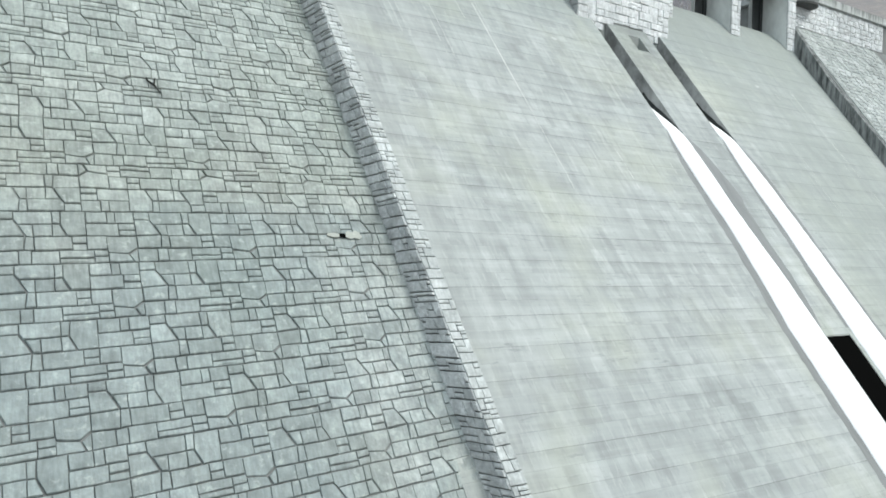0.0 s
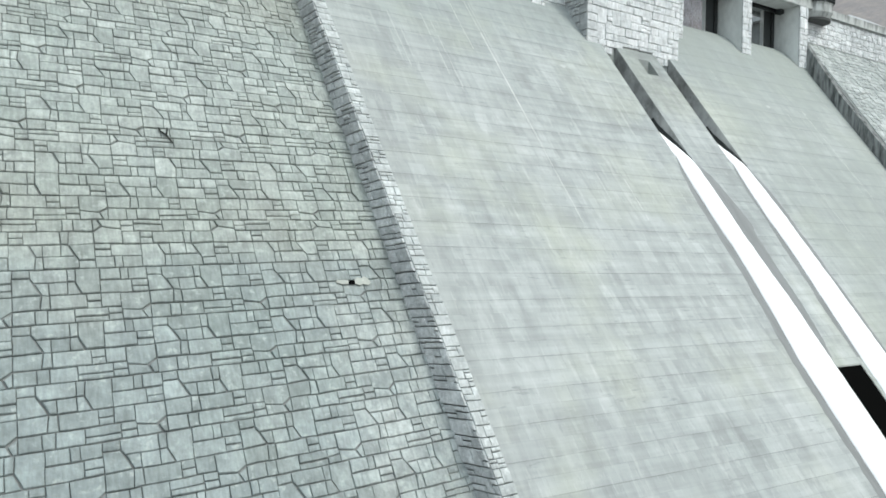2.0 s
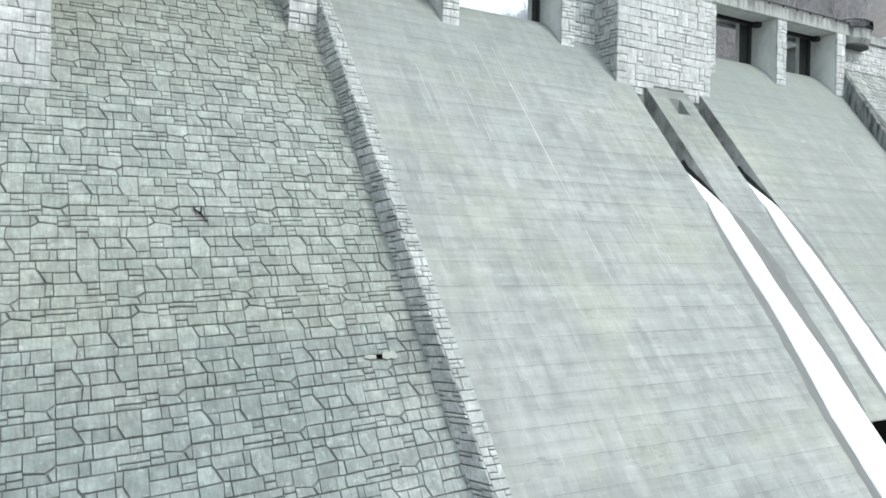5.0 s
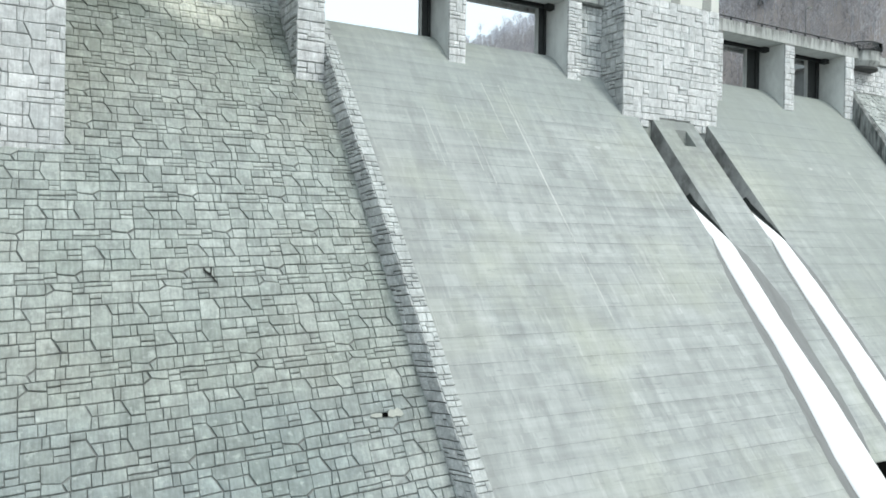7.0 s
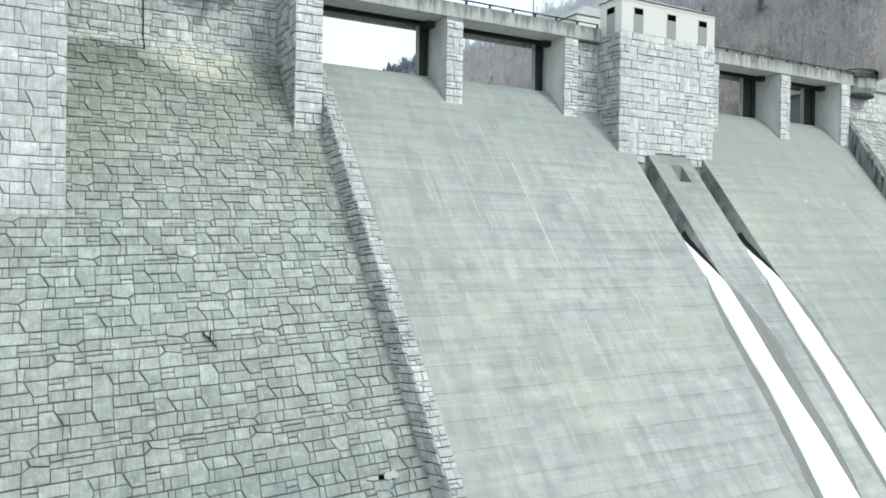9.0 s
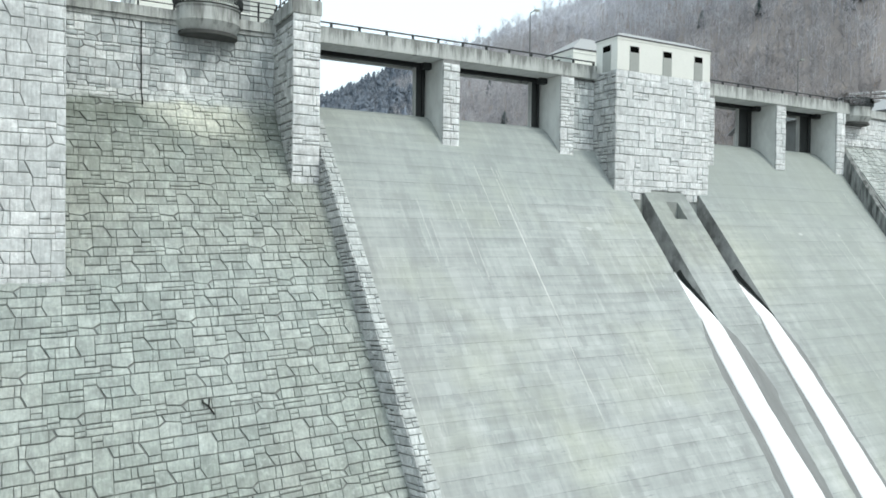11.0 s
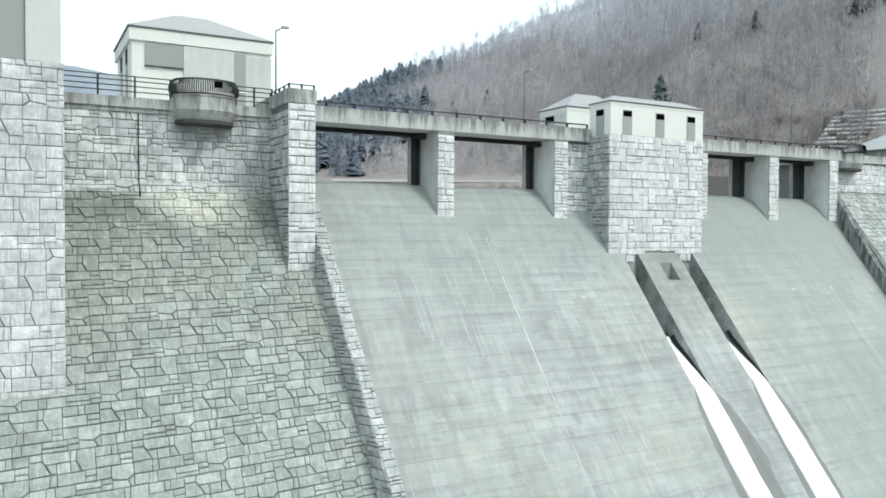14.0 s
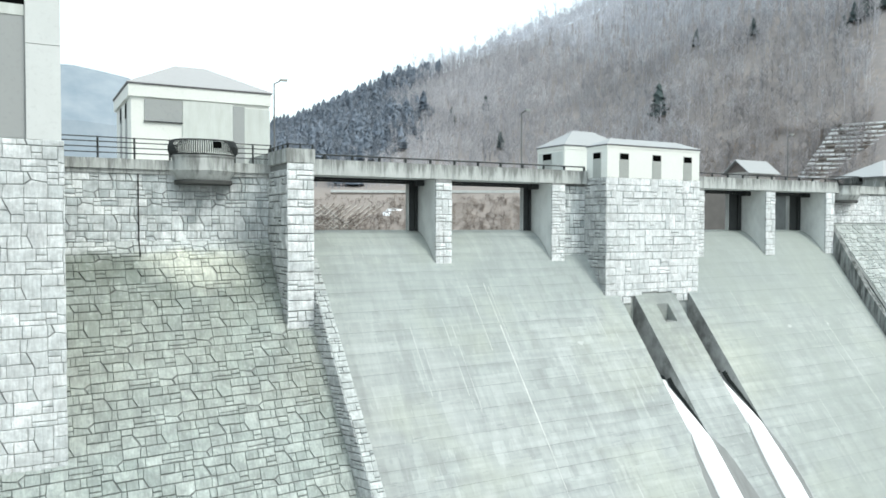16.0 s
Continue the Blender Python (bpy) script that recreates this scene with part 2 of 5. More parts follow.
def stone(name, a, b, island=True, wet=None, moss=None, damp=None, rough=1.0):
    """Cast stone: each piece has its own tone; wet: (z, colour) for what lies lower; moss: (z0, z1, colour)."""
    k = Mat(name, 0.88)
    if island:
        rnd = k.node("ShaderNodeNewGeometry").outputs["Random Per Island"]
    else:
        rnd = k.node("ShaderNodeObjectInfo").outputs["Random"]
    c = k.mix(a, b, rnd)
    c = k.mix(c, tuple(v * 0.80 for v in a), k.math("MULTIPLY", k.ramp(k.noise(0.22, 4), (0.45, 0.0), (0.7, 1.0)), 0.7))
    if wet:
        z, col = wet
        edge = k.math("ADD", k.axis(2), k.math("MULTIPLY", k.math("SUBTRACT", k.noise(0.5, 3), 0.5), 1.2))
        low = k.math("SUBTRACT", 1.0, k.ramp(k.math("ADD", k.math("MULTIPLY", k.math("SUBTRACT", edge, z), 0.7), 0.5), (0.2, 0.0), (0.8, 1.0)))
        c = k.mix(c, k.mix(col, tuple(v * 1.35 for v in col), rnd), k.math("MULTIPLY", low, k.ramp(k.noise(0.12, 3), (0.2, 0.55), (0.7, 0.95))))
    if moss:
        z0, z1, col = moss
        ragged = k.math("ADD", k.axis(2), k.math("MULTIPLY", k.math("SUBTRACT", k.noise(0.35, 4), 0.5), 4.0))
        m = k.math("ADD", k.math("MULTIPLY", k.band(ragged, z0 - 6.0, z0 + 3.0, z1 - 0.7, z1 + 0.7), 0.24), k.math("MULTIPLY", k.band(ragged, z0 + 1.6, z0 + 4.0, z1 - 0.7, z1 + 0.9), 0.68))
        spot = k.node("ShaderNodeVectorMath", operation="DISTANCE")
        wob = k.node("ShaderNodeVectorMath", operation="MULTIPLY_ADD")
        tex = k.node("ShaderNodeTexNoise")
        k.link(k.pos, tex.inputs["Vector"])
        tex.inputs["Scale"].default_value = 0.6
        k.link(tex.outputs["Color"], wob.inputs[0])
        wob.inputs[1].default_value = (1.6, 0.0, 1.6)
        k.link(k.scaled(0.62, 0.0, 1.0), wob.inputs[2])
        k.link(wob.outputs[0], spot.inputs[0])
        spot.inputs[1].default_value = (6.6 * 0.62 + 0.8, 0.0, 3.4 + 0.8)
        bare = k.ramp(k.math("MULTIPLY", spot.outputs["Value"], 0.33), (0.30, 1.0), (0.85, 0.0))
        c = k.mix(c, col, k.math("MULTIPLY", m, k.math("SUBTRACT", 0.85, k.math("MULTIPLY", bare, 0.85))))
        c = k.mix(c, (0.70, 0.71, 0.61), k.math("MULTIPLY", bare, 0.85))
        nook = k.math("MULTIPLY", k.band(k.axis(0), 8.6, 10.0, 30.0, 31.0), k.band(ragged, 0.4, 2.0, 3.4, 4.6))
        c = k.mix(c, (0.13, 0.145, 0.14), k.math("MULTIPLY", nook, 0.75))
        # the top courses are as pale as the upright wall
        head = k.math("ADD", k.axis(2), k.math("MULTIPLY", k.math("SUBTRACT", k.noise(0.5, 4), 0.5), 1.6))
        c = k.mix(c, k.mix((0.46, 0.495, 0.49), (0.64, 0.67, 0.665), rnd), k.band(head, 3.2, 3.9, 90.0, 91.0))
        # lime bloom low down beside the training wall
        bloom = k.math("MULTIPLY", k.band(k.axis(0), 7.5, 11.5, 30.0, 31.0), k.band(k.axis(2), -60.0, -59.0, -22.0, -16.5))
        c = k.mix(c, (0.47, 0.505, 0.485), k.math("MULTIPLY", bloom, k.ramp(k.noise(0.7, 4), (0.35, 0.2), (0.65, 0.85))))
        # broad tints: brownish and green
        c = k.mix(c, (0.33, 0.32, 0.255), k.math("MULTIPLY", k.ramp(k.noise(0.09, 3), (0.42, 0.0), (0.60, 1.0)), 0.28))
        c = k.mix(c, (0.24, 0.295, 0.262), k.math("MULTIPLY", k.ramp(k.noise(0.16, 4, 0.6, k.scaled(1, 1, 0.7)), (0.48, 0.0), (0.68, 1.0)), 0.30))
    if damp:
        # damp runs that hang from the top
        run = k.math("ADD", k.noise(1.0, 4, 0.6, k.scaled(0.55, 0.3, 0.16)), k.math("MULTIPLY", k.math("SUBTRACT", k.axis(2), 6.8), 0.045))
        c = k.mix(c, damp, k.math("MULTIPLY", k.ramp(run, (0.52, 0.0), (0.68, 1.0)), 0.55))
    st = streaks(k, 2.2, 0.3, 0.5, 0.8)
    c = k.mix(c, tuple(v * 0.62 for v in a), k.math("MULTIPLY", st, 0.4))
    fine = k.noise(6.0, 5, 0.65)
    c = k.mix(c, k.ramp(k.noise(1.6, 5, 0.65), (0.3, 0.74), (0.7, 1.2)), 1.0, "MULTIPLY")
    c = k.mix(c, k.ramp(k.noise(1.0, 4, 0.6, k.scaled(9.0, 2.0, 1.2)), (0.3, 0.82), (0.7, 1.16)), 1.0, "MULTIPLY")
    c = k.mix(c, tuple(v * 0.75 for v in a), k.math("MULTIPLY", k.ramp(fine, (0.48, 0.0), (0.75, 1.0)), 0.65))
    c = k.mix(c, tuple(min(v * 1.3, 0.8) for v in b), k.math("MULTIPLY", k.ramp(k.noise(3.1, 3), (0.58, 0.0), (0.72, 1.0)), 0.4))
    if rough > 1.0:
        # rock-faced: chipped hollows, drawn out along the bed
        chip = k.noise(1.0, 5, 0.7, k.scaled(2.2, 2.2, 6.5))
        c = k.mix(c, tuple(v * 0.55 for v in a), k.math("MULTIPLY", k.ramp(chip, (0.56, 0.0), (0.70, 1.0)), 0.5))
        k.bump(k.mix(chip, fine, 0.35), 0.10, 1.0)
        return k.done(c)
    k.bump(k.mix(fine, k.noise(2.2, 4), 0.5), 0.06, 0.8)
    return k.done(c)


M_FACE = spillway_concrete()
M_CONC = raw_concrete("weathered_concrete", (0.47, 0.49, 0.48), (0.2, 0.21, 0.205))
M_DIRTY = dripping_concrete("stained_concrete", 8.7, 10.0, 0.13)
M_SOOTY = dripping_concrete("sooty_concrete", 8.1, 9.6, 0.08)
M_PALE = raw_concrete("pale_concrete", (0.55, 0.575, 0.565), (0.34, 0.36, 0.35), 0.35)
M_PIER = raw_concrete("pier_concrete", (0.69, 0.72, 0.705), (0.38, 0.40, 0.39), 0.5)
M_DARKWALL = raw_concrete("dark_streaked_concrete", (0.25, 0.265, 0.26), (0.045, 0.05, 0.048), 1.0, 0.9, 1.0)
M_SLOT = raw_concrete("damp_slot_concrete", (0.40, 0.415, 0.405), (0.07, 0.073, 0.07), 0.75, 0.85, 0.15)
M_JOINT_T = raw_concrete("pale_mortar", (0.30, 0.31, 0.305), (0.12, 0.12, 0.12), 0.5)
M_JOINT = raw_concrete("mortar", (0.215, 0.228, 0.222), (0.08, 0.08, 0.08), 0.5)
LW = dict(wet=(-17.5, (0.205, 0.242, 0.242)), moss=(-1.2, 3.5, (0.155, 0.18, 0.15)))
M_STONE_L = stone("green_grey_stone", (0.305, 0.342, 0.322), (0.44, 0.48, 0.453), True, **LW)
M_STONE_LP = stone("green_grey_stone_piece", (0.305, 0.342, 0.322), (0.44, 0.48, 0.453), False, **LW)
M_STONE_U = stone("upper_wall_stone", (0.46, 0.505, 0.51), (0.80, 0.83, 0.825), True, damp=(0.20, 0.235, 0.235))
M_STONE_UP = stone("upper_wall_stone_piece", (0.46, 0.505, 0.51), (0.80, 0.83, 0.825), False, damp=(0.20, 0.235, 0.235))
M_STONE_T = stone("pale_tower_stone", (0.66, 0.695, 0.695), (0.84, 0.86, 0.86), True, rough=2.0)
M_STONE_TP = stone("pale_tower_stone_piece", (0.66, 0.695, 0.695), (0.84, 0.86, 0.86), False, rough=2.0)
M_STONE_E = stone("elevator_tower_stone", (0.54, 0.575, 0.573), (0.73, 0.755, 0.752), True)
M_STONE_EP = stone("elevator_tower_stone_piece", (0.54, 0.575, 0.573), (0.73, 0.755, 0.752), False)
# for the training wall's side, and to darken the pier and tower sides
M_STONE_SIDE = stone("side_face_stone", (0.44, 0.463, 0.46), (0.645, 0.668, 0.66), True, rough=2.0)
M_STONE_SIDEP = stone("side_face_stone_piece", (0.44, 0.463, 0.46), (0.645, 0.668, 0.66), False, rough=2.0)
M_JOINT_D = raw_concrete("dark_mortar", (0.20, 0.21, 0.2), (0.05, 0.05, 0.05), 0.5)
M_WHITE = plain("white_plaster", (0.74, 0.757, 0.715), 0.8, 0, 0.06, 0.7)
M_WHITE_E = plain("greyish_plaster", (0.60, 0.622, 0.61), 0.8, 0, 0.08, 0.7)
M_GREYPANEL = plain("grey_shutter", (0.33, 0.345, 0.34), 0.6, 0, 0.05, 0.5)
M_CLADDING = raw_concrete("pale_cladding", (0.60, 0.63, 0.60), (0.46, 0.48, 0.44), 0.5)
M_ROOF = plain("grey_metal_roof", (0.37, 0.37, 0.37), 0.75, 0.0, 0.06, 0.6)
M_ROOFWHITE = plain("pale_metal_roof", (0.36, 0.372, 0.375), 0.7, 0.0, 0.05, 0.6)
M_RAIL = plain("dark_iron", (0.045, 0.05, 0.05), 0.55, 0.5, 0.2, 4)
M_STEEL = plain("dark_gate_steel", (0.04, 0.045, 0.045), 0.6, 0.3, 0.3, 2)
# near-black plates of this replace the unlit inside of openings and holes
M_BLACK = plain("dark_void", (0.004, 0.0042, 0.004), 0.95, 0, 0.1, 1, 0.0)
M_LOUVRE = plain("louvre_grey", (0.40, 0.42, 0.40), 0.6, 0.1, 0.1, 3)
M_GLASS = plain("dark_glass", (0.015, 0.017, 0.017), 0.15, 0, 0.1, 2)
M_LIME = plain("lime_deposit", (0.56, 0.58, 0.555), 0.9, 0, 0.1, 2)
M_LIME_FAINT = plain("faint_lime", (0.46, 0.483, 0.47), 0.9, 0, 0.1, 2)
M_CRACK = plain("crack_dark", (0.018, 0.02, 0.018), 0.95, 0, 0.1, 2)


# ---- builders ----
def mesh_of(bm, name, mat):
    me = bpy.data.meshes.new(name)
    bm.normal_update()
    bm.to_mesh(me)
    bm.free()
    me.materials.append(mat)
    return me


def part(name, bm, mat, parent, label=""):
    ob = new(name, mesh_of(bm, name, mat))
    ob.parent = parent
    if parent is not None:
        ob.matrix_parent_inverse = parent.matrix_world.inverted() if parent.type != "EMPTY" else Matrix.Translation(-parent.location)
    return tagged(ob, label)


def thing(name, at, label, category, group=""):
    ob = new(name)
    ob.location = at
    return tagged(ob, label, category, group)


def setting(name, bm, mat, label="", category=""):
    return tagged(new(name, mesh_of(bm, name, mat)), label, category, "", "structure")


def box(bm, x0, x1, y0, y1, z0, z1, bevel=0.0):
    v = [bm.verts.new((x, y, z)) for z in (z0, z1) for y in (y0, y1) for x in (x0, x1)]
    fs = [bm.faces.new([v[i] for i in q]) for q in ((0, 2, 3, 1), (4, 5, 7, 6), (0, 1, 5, 4), (2, 6, 7, 3), (0, 4, 6, 2), (1, 3, 7, 5))]
    if bevel:
        bmesh.ops.bevel(bm, geom=list({e for f in fs for e in f.edges}), offset=bevel, segments=2, affect="EDGES")
    return bm


def boxes(*rows, bevel=0.0):
    bm = bmesh.new()
    for r in rows:
        box(bm, *r, bevel=bevel)
    return bm


def prism(bm, pts, x0, x1, taper=None):
    """The outline pts in (y, z), run from x0 to x1; taper(z) shifts x with height."""
    shift = taper or (lambda z: 0.0)
    a = [bm.verts.new((x0 + shift(z), y, z)) for y, z in pts]
    b = [bm.verts.new((x1 + shift(z), y, z)) for y, z in pts]
    n = len(pts)
    bm.faces.new(a)
    bm.faces.new(b[::-1])
    for i in range(n):
        bm.faces.new((a[i], b[i], b[(i + 1) % n], a[(i + 1) % n]))
    bmesh.ops.recalc_face_normals(bm, faces=bm.faces)
    return bm


def tube(bm, a, b, r, seg=8, r2=None):
    a, b = Vector(a), Vector(b)
    d = (b - a).normalized()
    s = d.cross(Vector((0, 0, 1)) if abs(d.z) < 0.9 else Vector((1, 0, 0))).normalized()
    t = d.cross(s)
    rings = []
    for p, rr in ((a, r), (b, r if r2 is None else r2)):
        rings.append([bm.verts.new(p + (s * math.cos(q) + t * math.sin(q)) * rr) for q in (2 * math.pi * i / seg for i in range(seg))])
    for i in range(seg):
        j = (i + 1) % seg
        bm.faces.new((rings[0][i], rings[0][j], rings[1][j], rings[1][i]))
    bm.faces.new(rings[0][::-1])
    bm.faces.new(rings[1])
    return bm


def sweep(bm, pts, r, seg=6):
    """One connected tube along a line of points."""
    pts = [Vector(p) for p in pts]
    rings = []
    for i, p in enumerate(pts):
        d = (pts[min(i + 1, len(pts) - 1)] - pts[max(i - 1, 0)]).normalized()
        s = d.cross(Vector((0, 0, 1)) if abs(d.z) < 0.9 else Vector((1, 0, 0))).normalized()
        t = d.cross(s)
        rings.append([bm.verts.new(p + (s * math.cos(q) + t * math.sin(q)) * r) for q in (2 * math.pi * j / seg for j in range(seg))])
    for a, b in zip(rings, rings[1:]):
        for j in range(seg):
            bm.faces.new((a[j], a[(j + 1) % seg], b[(j + 1) % seg], b[j]))
    bm.faces.new(rings[0][::-1])
    bm.faces.new(rings[-1])
    return bm


# One cast facing panel of four courses, ten units long; it is laid as it is or turned upside down.
def quad(u0, u1, v0, v1):
    return [(u0, v0), (u1, v0), (u1, v1), (u0, v1)]


PANEL_LONG, PANEL_HIGH = 10.2, 4.0
PANEL_CUT = [
    # a stone with its upper corner cut off, and the small ones round it
    [(0, 1), (1.9, 1), (2.05, 2.1), (0, 2.05)], [(0, 2.05), (2.05, 2.1), (1.25, 3.35), (0, 3.35)], [(0, 3.35), (1.25, 3.35), (1.25, 4), (0, 4)],
    [(1.25, 3.35), (1.5, 3.0), (3.95, 3.0), (3.95, 4), (1.25, 4)], [(2.05, 2.1), (2.6, 2.05), (2.6, 3.0), (1.5, 3.0)],
    [(1.9, 1), (2.65, 1), (2.6, 2.05), (2.05, 2.1)], quad(2.6, 3.95, 2.05, 3.0), quad(2.65, 5.35, 1, 2.05),
]
PANEL_FOOT = [
    # a stone with its lower corner cut off
    [(3.95, 3), (4.5, 3), (4.6, 4), (3.95, 4)], [(3.95, 2.05), (5.0, 2.05), (4.5, 3), (3.95, 3)],
    [(5.0, 2.05), (6.4, 2.05), (6.45, 4), (4.6, 4), (4.5, 3)], quad(5.35, 6.4, 1.5, 2.05), quad(5.35, 6.4, 1, 1.5),
    quad(6.45, 8.05, 3.05, 4), quad(8.05, 8.7, 3.05, 4), quad(8.7, 10.2, 3.05, 4),
    quad(6.4, 8.9, 2.05, 3.05), quad(8.9, 10.2, 2.5, 3.05), quad(8.9, 10.2, 2.05, 2.5), quad(6.4, 7.9, 1, 2.05),
]
PANEL_ARROW = [
    # a stone whose foot is a flat arrow, and the lowest course
    [(7.95, 0.8), (9.5, 0.6), (10.2, 1.0), (10.2, 2.05), (7.9, 2.05), (7.9, 1)], [(7.95, 0), (9.85, 0), (9.5, 0.6), (7.95, 0.8)], [(9.85, 0), (10.2, 0), (10.2, 1.0), (9.5, 0.6)],
    quad(0, 1.55, 0, 1), quad(1.55, 2.4, 0, 1), quad(2.4, 4.35, 0, 1), quad(4.35, 6.85, 0.4, 1), quad(4.35, 6.85, 0, 0.4), quad(6.85, 7.95, 0.5, 1), quad(6.85, 7.95, 0, 0.5),
]
PANEL = PANEL_CUT + PANEL_FOOT + PANEL_ARROW
PANEL_TURNED = [[(PANEL_LONG - a, PANEL_HIGH - b) for a, b in p] for p in PANEL]


def clipped(poly, axis, limit, sign):
    """The part of a polygon on one side of a line."""
    out = []
    for k in range(len(poly)):
        p, q = poly[k - 1], poly[k]
        a, b = sign * (p[axis] - limit), sign * (q[axis] - limit)
        if (a < 0) != (b < 0):
            f = a / (a - b)
            out.append((p[0] + f * (q[0] - p[0]), p[1] + f * (q[1] - p[1])))
        if b >= 0:
            out.append(q)
    return out


def area(poly):
    return 0.5 * sum(poly[k - 1][0] * poly[k][1] - poly[k][0] * poly[k - 1][1] for k in range(len(poly)))


def mosaic(width, height, seed, cu=0.435, cv=0.56, phase=None, rows=None):
    """Cast stone panels laid over a rectangle, as polygons in metres. phase: where a panel's corner lies; rows: how far
    along each row of panels starts (a negative start: laid upside down), by its number."""
    rng = random.Random(seed)
    pu, pv = phase or (rng.uniform(0, 4), rng.uniform(0, 1))
    long, high = PANEL_LONG * cu, PANEL_HIGH * cv
    polys = []
    band = -int(pv / high) - 1
    while band * high + pv < height:
        v0 = band * high + pv
        pick = random.Random(seed * 100 + band)
        start = (rows or {}).get(band, pick.uniform(0.3, long) * pick.choice((1, 1, -1)))
        panel = PANEL if start >= 0 else PANEL_TURNED
        u0 = (pu + abs(start)) % long - 2 * long
        while u0 < width:
            for poly in panel:
                q = [(u0 + a * cu, v0 + b * cv) for a, b in poly]
                for axis, limit, sign in ((0, 0, 1), (0, width, -1), (1, 0, 1), (1, height, -1)):
                    q = clipped(q, axis, limit, sign) if q else q
                if len(q) > 2 and area(q) > 0.012:
                    polys.append(q)
            u0 += long
        band += 1
    return polys


def courses(width, height, seed, low, high, split, tilt=0.0):
    """Plain courses of blocks, some of them in two or three pieces, with small stones let in; tilt: rise across the width."""
    rng = random.Random(seed)
    polys, v = [], 0.0
    while v < height - 0.1:
        h = min(rng.uniform(low, high), height - v)
        cuts = [0.0, width]
        if rng.random() < split:
            cuts.insert(1, width * rng.uniform(0.28, 0.72))
            if width > 1.3 and rng.random() < 0.5:
                cuts.insert(2, cuts[1] + (width - cuts[1]) * rng.uniform(0.35, 0.65))
        lean = rng.uniform(-0.04, 0.04)
        for k, (a, b) in enumerate(zip(cuts, cuts[1:])):
            if rng.random() < 0.4 and len(cuts) > 2:
                m = v + h * rng.uniform(0.35, 0.65)
                polys += [[(a, v), (b, v), (b, m), (a, m)], [(a, m), (b, m), (b, v + h), (a, v + h)]]
            else:
                polys.append([(a + (lean if k else 0), v), (b + (lean if b < width else 0), v), (b, v + h), (a, v + h)])
        v += h
    return [[(a, b + tilt * (a - width / 2)) for a, b in p] for p in polys]


def ashlar(width, height, seed, low=0.5, high=0.72, short=0.5, long=1.5):
    """Level courses of blocks of many lengths; some blocks are in two thin pieces, a few reach over two courses."""
    levels, rng = [0.0], random.Random(seed)
    while levels[-1] < height - 0.35:
        levels.append(min(height, levels[-1] + rng.uniform(low, high)))
    rng = random.Random(seed * 7 + int(width * 10))
    polys, taken = [], []
    for k, (v0, v1) in enumerate(zip(levels, levels[1:])):
        u, above = 0.0, []
        while u < width - 0.02:
            skip = [b for a, b in taken if a - 0.02 <= u < b - 0.02]
            if skip:
                u = skip[0]
                continue
            stop = min([a for a, b in taken if a > u + 0.01] + [width])
            w = rng.uniform(short, long)
            e = stop if stop - u - w < short * 0.7 else u + w
            if e - u > long * 1.3:
                e = u + (e - u) / 2
            q = rng.random()
            if q < 0.13 and k + 2 < len(levels) and e - u < 1.2:
                polys.append([(u, v0), (e, v0), (e, levels[k + 2]), (u, levels[k + 2])])
                above.append((u, e))
            elif q < 0.36 and e - u < 1.0:
                m = v0 + (v1 - v0) * rng.uniform(0.4, 0.6)
                polys += [[(u, v0), (e, v0), (e, m), (u, m)], [(u, m), (e, m), (e, v1), (u, v1)]]
            else:
                polys.append([(u, v0), (e, v0), (e, v1), (u, v1)])
            u = e
        taken = above
    return polys


def wobble(p, k, much=0.018):
    """A small shift that all stones meeting at a corner share."""
    n = noise.noise((p[0] * 1.9 + 7.0 * k, p[1] * 1.9, 3.3 + 11.0 * k)) + 0.6 * noise.noise((p[0] * 5.0, p[1] * 5.0 + 9.0 * k, 8.1))
    return much * 1.3 * n


def split_edges(poly, step=0.3):
    """The same outline with points along its longer sides."""
    out = []
    for (ax, ay), (bx, by) in zip(poly, poly[1:] + poly[:1]):
        n = max(1, min(4, round(math.hypot(bx - ax, by - ay) / step)))
        out += [(ax + (bx - ax) * i / n, ay + (by - ay) * i / n) for i in range(n)]
    return out


def shrunk(poly, widths):
    """The outline drawn in, each side by its own width."""
    out, n = [], len(poly)
    for k in range(n):
        (ax, ay), (bx, by), (cx, cy) = poly[k - 1], poly[k], poly[(k + 1) % n]
        e1, e2 = Vector((bx - ax, by - ay)), Vector((cx - bx, cy - by))
        if e1.length < 1e-6 or e2.length < 1e-6:
            out.append((bx, by))
            continue
        n1, n2 = Vector((-e1.y, e1.x)).normalized(), Vector((-e2.y, e2.x)).normalized()
        g1, g2 = widths[k - 1], widths[k]
        c = n1.dot(n2)
        m = (n1 * g1 + n2 * g2) * 0.5 if c > 0.8 else (n1 * (g1 - c * g2) + n2 * (g2 - c * g1)) / (1 - c * c)
        out.append((bx + m.x, by + m.y))
    return out


